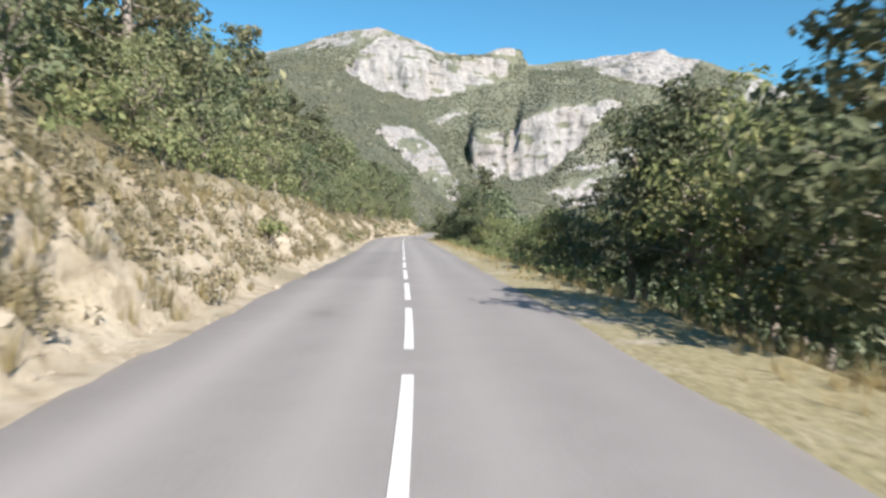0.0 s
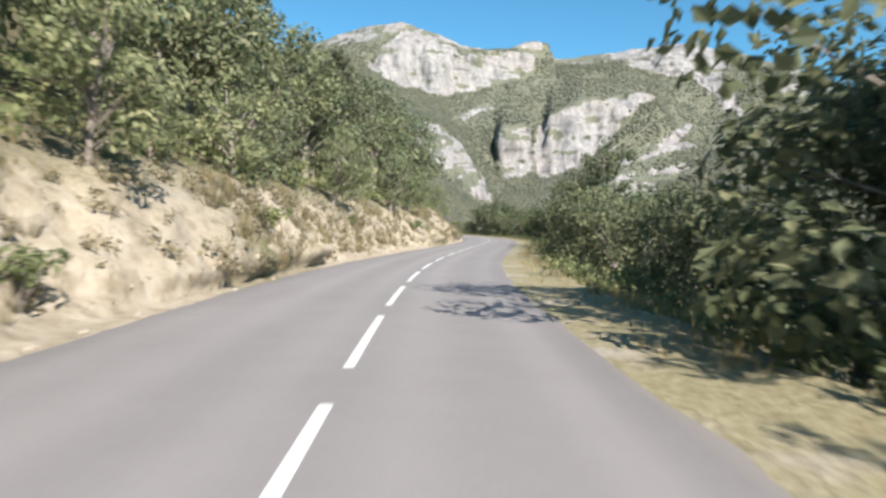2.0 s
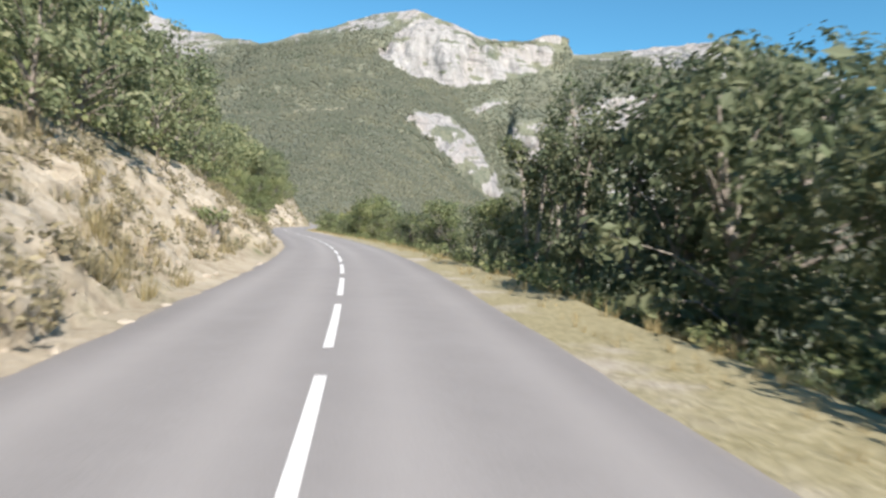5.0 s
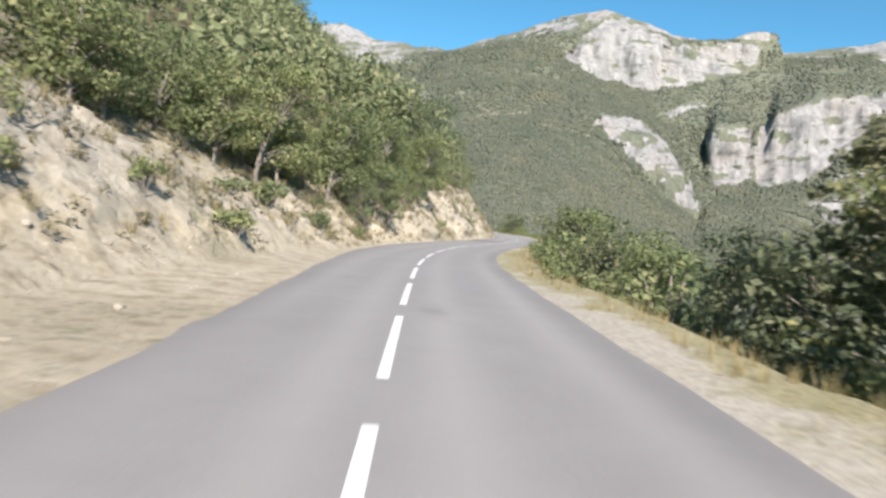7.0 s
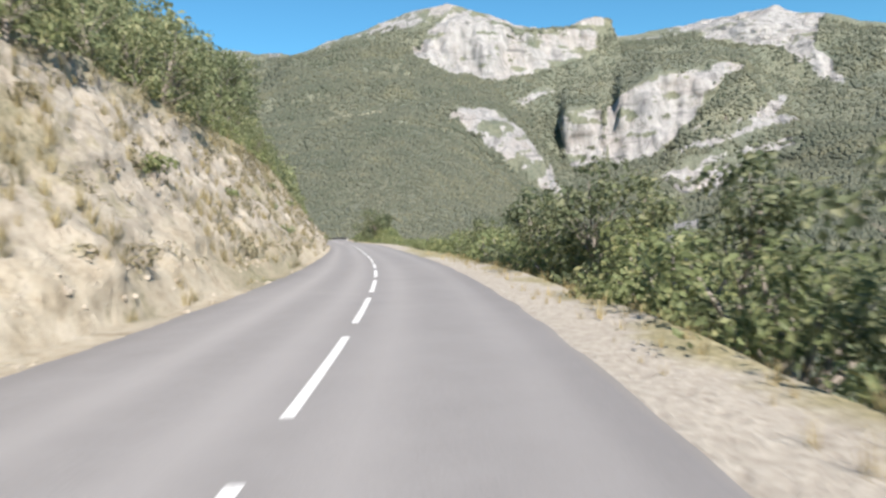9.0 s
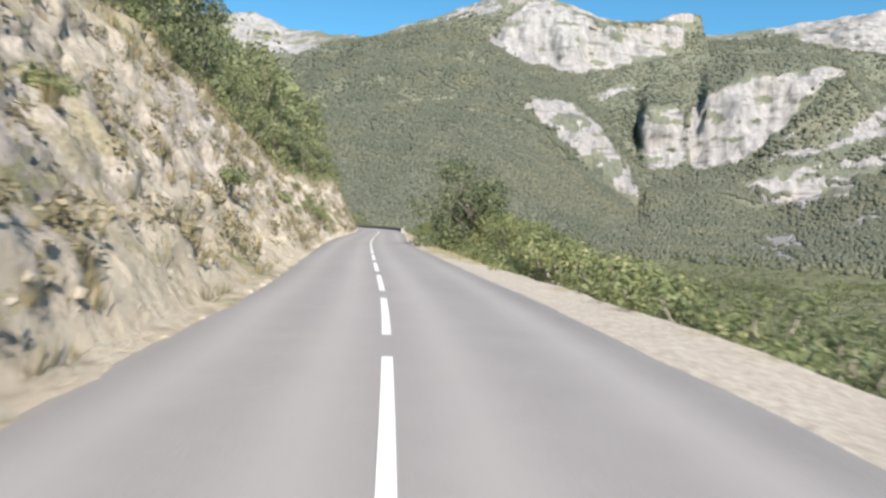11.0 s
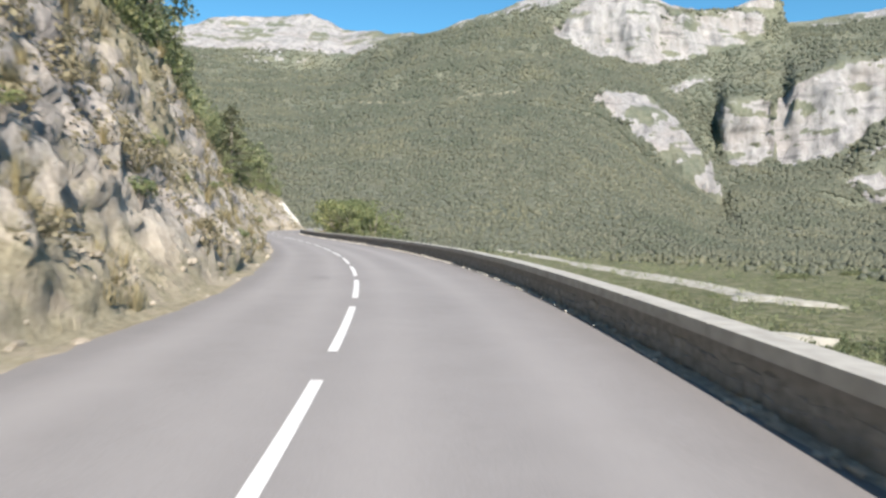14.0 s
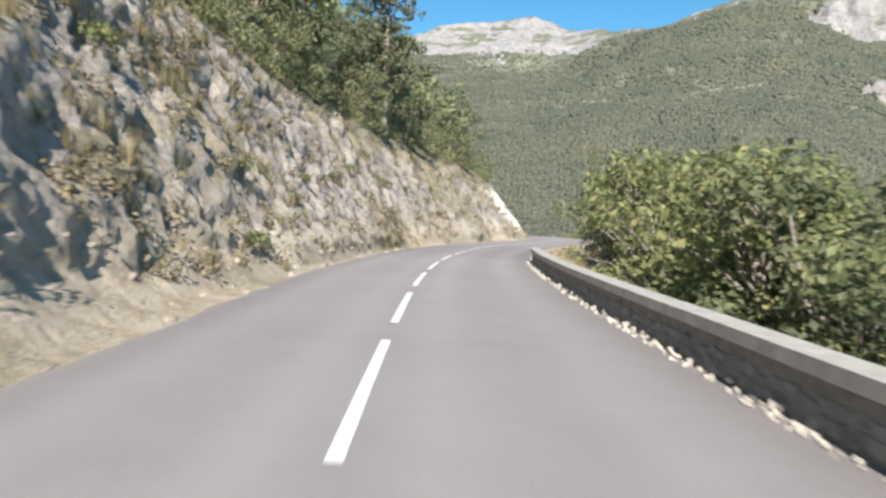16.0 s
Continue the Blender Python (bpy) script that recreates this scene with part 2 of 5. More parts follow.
def mountain_material():
    """Limestone where the number 'rock' is high, scrub and forest floor elsewhere."""
    m, n, l, b = material("limestone_mountain", 0.95)
    big, mid, fine = noise_node(n, l, 0.008, 6, 0.6), noise_node(n, l, 0.03, 6, 0.65), noise_node(n, l, 0.14, 5, 0.65)
    wall = noise_node(n, l, 0.045, 9, 0.72, stretch=(1, 1, 0.28))
    ledge = noise_node(n, l, 0.035, 7, 0.7, stretch=(0.22, 0.22, 2.2))
    stone = ramp(n, l, wall, [(0.30, (0.14, 0.138, 0.141)), (0.42, (0.275, 0.266, 0.26)), (0.56, (0.39, 0.374, 0.357)), (0.7, (0.465, 0.445, 0.42))])
    stone = mix(n, l, threshold(n, l, big, 0.46, 0.66), stone, mix(n, l, 0.25, stone, (0.38, 0.31, 0.26)))
    stone = mix(n, l, threshold(n, l, ledge, 0.55, 0.63), stone, mix(n, l, 0.5, stone, (0.10, 0.098, 0.10)))
    tufts_on = noise_node(n, l, 0.06, 6, 0.7, stretch=(0.6, 0.6, 1.3))
    stone = mix(n, l, threshold(n, l, tufts_on, 0.60, 0.66), stone, (0.15, 0.155, 0.11))
    # scrub lifted and blued to match the far trees, haze included in the colour
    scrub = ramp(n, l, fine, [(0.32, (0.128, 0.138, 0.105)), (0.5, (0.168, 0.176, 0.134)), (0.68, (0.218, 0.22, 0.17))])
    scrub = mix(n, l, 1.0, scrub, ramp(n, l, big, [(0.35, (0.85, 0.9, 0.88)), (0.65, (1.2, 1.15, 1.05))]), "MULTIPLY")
    meadow = ramp(n, l, noise_node(n, l, 0.25, 6, 0.7), [(0.35, (0.13, 0.15, 0.075)), (0.5, (0.22, 0.225, 0.12)), (0.66, (0.36, 0.335, 0.225))])
    scrub = mix(n, l, attribute(n, "meadow"), scrub, meadow)
    g = n.new("ShaderNodeMath")
    g.operation = "MULTIPLY_ADD"
    g.inputs[1].default_value = 0.9
    l.new(mid, g.inputs[0])
    l.new(attribute(n, "rock"), g.inputs[2])
    k = n.new("ShaderNodeMath")
    k.operation = "MULTIPLY_ADD"
    k.inputs[1].default_value = 0.5
    l.new(fine, k.inputs[0])
    l.new(g.outputs[0], k.inputs[2])
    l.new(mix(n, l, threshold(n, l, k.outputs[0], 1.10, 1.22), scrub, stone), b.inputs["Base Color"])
    bump(n, l, b, wall, 1.0, 14.0)
    return m


def leaf_material(name, dark, light, dry=None, patches=0.0):
    m, n, l, b = material(name, 0.55)
    g = n.new("ShaderNodeNewGeometry")
    c = ramp(n, l, g.outputs["Random Per Island"], [(0.0, dark), (0.7, light), (1.0, dry or light)])
    o = n.new("ShaderNodeObjectInfo")
    tone = ramp(n, l, o.outputs["Random"], [(0.0, (0.75, 0.78, 0.75)), (1.0, (1.2, 1.12, 0.95))])
    c = mix(n, l, 1.0, c, tone, "MULTIPLY")
    if patches:
        broad = noise_node(n, l, patches, 5, 0.6)
        c = mix(n, l, 1.0, c, ramp(n, l, broad, [(0.35, (0.84, 0.88, 0.86)), (0.5, (1.0, 1.0, 1.0)), (0.66, (1.2, 1.14, 1.04))]), "MULTIPLY")
        twigs = noise_node(n, l, 0.55, 4, 0.7)
        c = mix(n, l, 1.0, c, ramp(n, l, twigs, [(0.35, (0.78, 0.8, 0.8)), (0.52, (1.0, 1.0, 1.0)), (0.68, (1.2, 1.18, 1.12))]), "MULTIPLY")
    l.new(c, b.inputs["Base Color"])
    t = n.new("ShaderNodeBsdfTranslucent")
    l.new(c, t.inputs[0])
    x = n.new("ShaderNodeMixShader")
    x.inputs[0].default_value = 0.45
    l.new(b.outputs[0], x.inputs[1])
    l.new(t.outputs[0], x.inputs[2])
    l.new(x.outputs[0], n["Material Output"].inputs[0])
    return m


def plain(name, low, high, scale, rough=0.9, relief=0.0):
    m, n, l, b = material(name, rough)
    f = noise_node(n, l, scale, 5, 0.6)
    l.new(ramp(n, l, f, [(0.3, low), (0.7, high)]), b.inputs["Base Color"])
    if relief:
        bump(n, l, b, f, 0.7, relief)
    return m


ASPHALT, PAINT, BANK, VERGE, MOUNTAIN = asphalt_material(), paint_material(), bank_material(), verge_material(), mountain_material()
OAK = leaf_material("oak_leaves", (0.14, 0.175, 0.104), (0.253, 0.295, 0.178), (0.35, 0.362, 0.24))
SHRUB = leaf_material("shrub_leaves", (0.135, 0.17, 0.086), (0.253, 0.298, 0.155), (0.37, 0.37, 0.21))
PINE = leaf_material("pine_needles", (0.115, 0.132, 0.086), (0.215, 0.232, 0.15), (0.315, 0.305, 0.205))
# distance haze put into the leaf colour: low contrast, greyer and bluer than OAK
HAZY = leaf_material("hazy_far_foliage", (0.155, 0.173, 0.142), (0.195, 0.212, 0.174), (0.237, 0.248, 0.205), 0.009)
FLOOD = leaf_material("floodplain_foliage", (0.12, 0.15, 0.085), (0.215, 0.24, 0.14), (0.33, 0.325, 0.21), 0.05)
DRY = leaf_material("dry_grass", (0.234, 0.189, 0.095), (0.432, 0.369, 0.219), (0.54, 0.478, 0.323))
HERB = leaf_material("herb_tufts", (0.19, 0.17, 0.115), (0.34, 0.305, 0.21), (0.45, 0.40, 0.285))
BARK = plain("bark", (0.15, 0.13, 0.11), (0.34, 0.305, 0.265), 9, 0.95, 0.02)
STONE = plain("wall_stone", (0.17, 0.167, 0.161), (0.35, 0.34, 0.325), 7, 0.95, 0.02)
MORTAR = plain("mortar", (0.17, 0.167, 0.162), (0.29, 0.283, 0.272), 12, 0.95, 0.01)
COPING = plain("concrete_coping", (0.302, 0.288, 0.259), (0.446, 0.432, 0.389), 5, 0.9, 0.008)

# ---- ground shapes beside the road: knots along s ----
K_S = [-60, 0, 60, 110, 160, 192, 206, 216, 228, 240, 262, 290, 324, 350, 368, 384, 398, 415, 440, 460, 480, 545]
TOE = [-2.9, -2.8, -2.9, -3.0, -2.8, -2.9, -3.8, -4.4, -4.0, -3.1, -2.9, -2.9, -2.8, -2.8, -2.9, -2.8, -2.8, -2.6, -2.7, -2.8, -3.0, -3.0]
TOP_U = [-5.0, -5.0, -4.8, -4.7, -5.3, -5.6, -8.0, -10, -9, -6.0, -6.3, -6.6, -6.8, -6.8, -6.0, -5.6, -5.0, -5.1, -5.6, -6.4, -6.7, -7]
TOP_Z = [2.3, 2.3, 2.1, 2.2, 2.6, 2.9, 4.4, 5.2, 3.5, 2.3, 4.2, 5.4, 6.8, 6.2, 4.2, 4.0, 4.8, 5.4, 5.6, 6.2, 5.8, 4.5]
RISE = [0.5, 0.5, 0.5, 0.5, 0.5, 0.55, 0.6, 0.65, 0.65, 0.6, 0.6, 0.65, 0.75, 0.7, 0.75, 0.9, 1.0, 1.05, 1.0, 0.9, 0.85, 0.75]
ROCKY = [0.06, 0.06, 0.06, 0.08, 0.15, 0.2, 0.25, 0.3, 0.25, 0.15, 0.2, 0.4, 0.55, 0.5, 0.12, 0.10, 0.35, 0.6, 0.7, 0.7, 0.5, 0.4]
VERGE_U = [3.4, 3.4, 3.5, 3.6, 3.6, 3.6, 3.6, 3.6, 3.5, 3.4, 3.4, 3.5, 3.6, 3.1, 3.0, 3.3, 3.2, 3.4, 3.4, 3.4, 3.8, 4.0]
FALL = [0.35, 0.35, 0.38, 0.38, 0.38, 0.4, 0.45, 0.55, 0.6, 0.55, 0.55, 0.55, 0.55, 0.5, 0.5, 0.6, 0.8, 0.8, 0.7, 0.7, 0.6, 0.5]
FLOOR_Z = -14.0


def knots(table, s):
    return np.interp(s, K_S, table)


LEFT_S = [-60, 6, 14, 36, 46, 60, 70, 80, 98, 106, 120, 150, 172, 180, 191, 200, 214, 222, 234, 240, 254, 268, 285, 310, 330, 338, 358, 368, 384, 402, 411, 418, 426, 437, 446, 463, 472, 545]
LEFT_U = [-2.3, -2.3, -2.38, -2.33, -2.6, -2.9, -3.02, -2.95, -2.45, -2.3, -2.3, -2.2, -1.92, -1.88, -2.1, -2.08, -1.88, -2.1, -2.75, -2.95, -3.2, -3.1, -2.6, -2.1, -2.0, -1.92, -2.24,
          -2.4, -2.28, -2.38, -2.36, -2.13, -2.28, -2.18, -2.14, -2.14, -2.32, -2.3]
WIDE_S = [-60, 5, 40, 78, 98, 110, 174, 194, 216, 234, 242, 250, 258, 300, 328, 337, 357, 368, 380, 390, 399, 404, 411, 416, 422, 428, 435, 440, 444, 452, 458, 464, 482, 545]
WIDE_U = [2.05, 2.05, 2.25, 2.18, 2.36, 2.2, 2.25, 2.22, 2.38, 2.35, 2.48, 2.42, 2.24, 2.3, 2.48, 2.3, 2.09, 2.2, 2.56, 2.55, 2.54, 2.66, 2.84, 2.96, 3.09, 3.15, 3.06, 3.02, 2.97, 2.79, 2.72, 2.76, 2.7, 2.7]


def left_edge(s):
    return np.interp(s, LEFT_S, LEFT_U)


def toe_line(s):
    """Foot of the cutting: close behind the road's edge but for the wide place before the bend."""
    wide = smooth(203, 210, s) * smooth(238, 230, s)
    return (left_edge(s) - 0.38) * (1 - wide) + np.minimum(knots(TOE, s), left_edge(s) - 0.4) * wide


def side_height(s, u):
    """Height of the ground beside the road."""
    toe, tu, tz, rise = toe_line(s), knots(TOP_U, s), knots(TOP_Z, s), knots(RISE, s)
    f = np.clip((toe - u) / (toe - tu), 0, 1)
    left = tz * (0.25 * f + 0.75 * f ** (0.85 + 0.13 * smooth(290, 320, s) + 0.17 * smooth(400, 412, s))) + np.maximum(tu - u, 0) * rise
    vu, fall = knots(VERGE_U, s), knots(FALL, s)
    right = np.maximum(-np.maximum(u - vu, 0) * fall, FLOOR_Z)
    return np.where(u < 0, left, right)


# ---- road ----
rs = np.arange(S_MIN, S_MAX, 0.5)
ru = np.linspace(0, 1, 31)
gs, gu = np.meshgrid(rs, ru, indexing="ij")
ragged = 0.07 * fbm(gs * 0.8, gu * 0, 3.3, 3, 5)
wide = np.interp(gs, WIDE_S, WIDE_U)
left = left_edge(gs) - 0.05
uu = left + (wide - left) * gu + ragged * np.where(gu < 0.5, gu < 0.01, gu > 0.99)
x, y = place(gs, uu)
z = -0.008 * np.abs(uu) - 0.03 * (gu < 0.01) - 0.03 * (gu > 0.99)
me = mesh_from("road", np.stack([x, y, z], -1).reshape(-1, 3), grid_faces(*gs.shape)[:, ::-1], ASPHALT)
dust = 0.5 * smooth(0.12, 0.0, np.minimum(uu - left, wide - uu)) * (0.6 + 0.4 * vnoise(gs * 0.5, uu, 0, 3))
values(me, "dust", np.clip(dust, 0, 1))
worn = sum(np.exp(-((uu - c) / 0.26) ** 2) for c in (-1.55, -0.45, 0.5, 1.7))
values(me, "track", np.clip(0.75 * worn * (0.55 + 0.45 * fbm(gs * 0.06, uu * 0.8, 2.2, 3, 17)), 0, 0.8))
patch = smooth(260, 260.4, gs) * smooth(268, 267.6, gs) * smooth(-0.2, -0.3, uu) * 0.55 + 0.25 * smooth(0.35, 0.5, vnoise(gs * 0.045, np.sign(uu) * 2, 4.4, 23)) * smooth(0.1, 0.3, np.abs(uu))
for s0, u0 in ((421.5, -0.7), (218.0, 0.4), (195.0, -1.2), (9.0, -1.1), (440.2, -0.7)):  # oil spots and small repairs
    patch = patch + 0.5 * np.exp(-((gs - s0) / 0.45) ** 2 - ((uu - u0) / 0.16) ** 2)
rim = np.minimum(uu - left, wide - uu)
patch = patch + 0.34 * smooth(0.7, 0.25, rim) * (0.75 + 0.25 * vnoise(gs * 0.3, np.sign(uu), 8.1, 29))
values(me, "patch", np.clip(patch, 0, 0.6))
road = tagged(new("road", me), "worn grey asphalt mountain road with a broken white line", "road", kind="structure")

# broken line: 3.24 m dashes every 4.33 m
for k in range(-3, 120):
    s0 = 6.24 + 4.33 * k
    if s0 + 3.4 > S_MAX:
        break
    n = 9
    q = s0 + np.linspace(0, 3.24, n)
    v = []
    for side in (-0.045, 0.045):
        px, py = place(q, np.full(n, side))
        v += [np.stack([px, py, np.full(n, 0.005)], -1)]
    me = mesh_from("dash", np.concatenate(v), np.array([[i, i + n, i + n + 1, i + 1] for i in range(n - 1)]), PAINT)
    part("dash", me, road)


# ---- banks ----
def bank_left():
    s = np.r_[np.arange(S_MIN, 300, 0.24), np.arange(300, 490, 0.15), np.arange(490, S_MAX, 0.3)]
    f = np.r_[np.linspace(0, 0.12, 3), np.linspace(0.16, 1, 56), 1 + np.linspace(0.05, 1, 14) ** 1.6 * 3.2]
    S, F = np.meshgrid(s, f, indexing="ij")
    toe, tu = toe_line(S), knots(TOP_U, S)
    edge = left_edge(S) + 0.25
    U = np.where(F < 0.12, edge + (toe - edge) * F / 0.12, np.where(F <= 1, toe + (tu - toe) * (F - 0.12) / 0.88, tu - (F - 1) / 3.2 * (64 + tu)))
    Z = np.where(F < 0.12, -0.06 + F * 0.3, side_height(S, U))
    x, y = place(S, U)
    rock = knots(ROCKY, S) * (0.25 + 0.75 * smooth(0.16, 0.42, F + 0.1 * fbm(x * 0.3, y * 0.3, 0.7, 3, 37)))
    on = smooth(0.10, 0.22, F) * (1 - 0.8 * smooth(1.0, 1.2, F))
    bend = 0.5 * fbm(x * 0.7, y * 0.7, Z * 0.5, 3, 19)
    _, edge_d, own = facets(x * 1.2 + bend, y * 1.2 - bend, Z * 0.27 + bend, 11)
    _, _, own2 = facets(x * 3.2 + bend, y * 3.2 + bend, Z * 0.95 - bend, 21)
    big = fbm(x * 0.16, y * 0.16, Z * 0.16, 3, 31)
    push = on * ((0.5 - 0.42 * rock) * big + (0.03 + 0.32 * rock) * (0.42 * (own - 0.5) - 0.2 * smooth(0.2, 0, edge_d)) + (0.06 + 0.20 * rock) * (own2 - 0.5)
                 + 0.17 * (1 - rock) * fbm(x * 0.8, y * 0.8, Z * 0.9, 3, 47)
                 + 0.11 * fbm(x * 2.5, y * 2.5, Z * 1.3, 3, 41) + 0.20 * rock * fbm(x * 1.3, y * 1.3, Z * 0.2, 4, 43))
    U2 = U + push
    Z2 = Z + 0.35 * push * on + 0.03 * fbm(x * 2, y * 2, 0, 3, 2)
    x, y = place(S, U2)
    me = mesh_from("rock_bank", np.stack([x, y, Z2], -1).reshape(-1, 3), grid_faces(*S.shape), BANK)
    pale = smooth(515, 518, S) * smooth(537, 533, S) * smooth(0.25, 0.4, F) * smooth(0.95, 0.8, F)
    marl = smooth(356, 368, S) * smooth(412, 402, S) * smooth(1.0, 0.9, F)
    values(me, "chalk", pale + marl * np.clip(0.1 + 0.4 * fbm(x * 0.5, y * 0.5, Z * 0.35, 3, 53), 0, 0.4))
    values(me, "rock", np.clip((rock * 1.2 + 0.5 * big * (0.15 + rock) - 0.05) * (1 - pale), 0, 1))
    values(me, "tone", np.clip(0.55 * own + 0.45 * own2, 0, 1))
    gz = np.where(F > 1, 0.75, 0.27 + 0.24 * smooth(0.75, 1, F) + 0.08 * smooth(0.3, 0.1, F)) + 0.07 * rock * (F < 1) + 0.3 * fbm(x * 0.25, y * 0.25, Z * 0.3, 3, 51)
    values(me, "grass", np.clip(gz - pale - 0.10 * marl, 0, 1))
    values(me, "wood", 0.9 * smooth(1.0, 1.07, F) * (1 - 0.7 * smooth(203, 208, S) * smooth(240, 232, S)))
    grid = (S, F, np.stack([x, y, Z2], -1))
    return grid, tagged(new("rock_bank", me), "pale marl and limestone cutting with tufts of dry grass", "bank", kind="structure")


def bank_right():
    s = np.arange(S_MIN, S_MAX, 0.5)
    u = np.r_[np.linspace(0, 1, 9), 1 + np.linspace(0.05, 1, 22) ** 1.7 * 12]
    S, F = np.meshgrid(s, u, indexing="ij")
    vu = knots(VERGE_U, S)
    edge = np.interp(S, WIDE_S, WIDE_U) - 0.25
    U = np.where(F <= 1, edge + (vu - edge) * F, vu + (F - 1) / 12 * (62 - vu))
    Z = side_height(S, U) - 0.035 - 0.03 * (F < 0.01)
    x, y = place(S, U)
    Z = Z + (0.05 * np.minimum(F, 1) + 0.35 * smooth(1, 2, F)) * fbm(x * 0.5, y * 0.5, 0, 4, 61)
    me = mesh_from("verge", np.stack([x, y, Z], -1).reshape(-1, 3), grid_faces(*S.shape)[:, ::-1], VERGE)
    values(me, "grass", np.clip(0.55 - 0.45 * smooth(300, 322, S) * smooth(352, 340, S) - 0.3 * smooth(244, 250, S) * smooth(300, 290, S) - 0.35 * smooth(350, 360, S) - 0.2 * smooth(206, 212, S) * smooth(226, 220, S) + 0.3 * smooth(0.3, 1, F) + 0 * S, 0, 1))
    values(me, "wood", smooth(1.0, 1.6, F) * 0.85)
    return tagged(new("verge", me), "dry grass and gravel verge falling away into the valley", "verge", kind="structure")


bank_grid, _ = bank_left()
bank_right()

# ---- the wide ground: valley floor and mountains, as slopes round the middle of the road ----
CX, CY = (float(v) for v in place(237.7, 1.5))
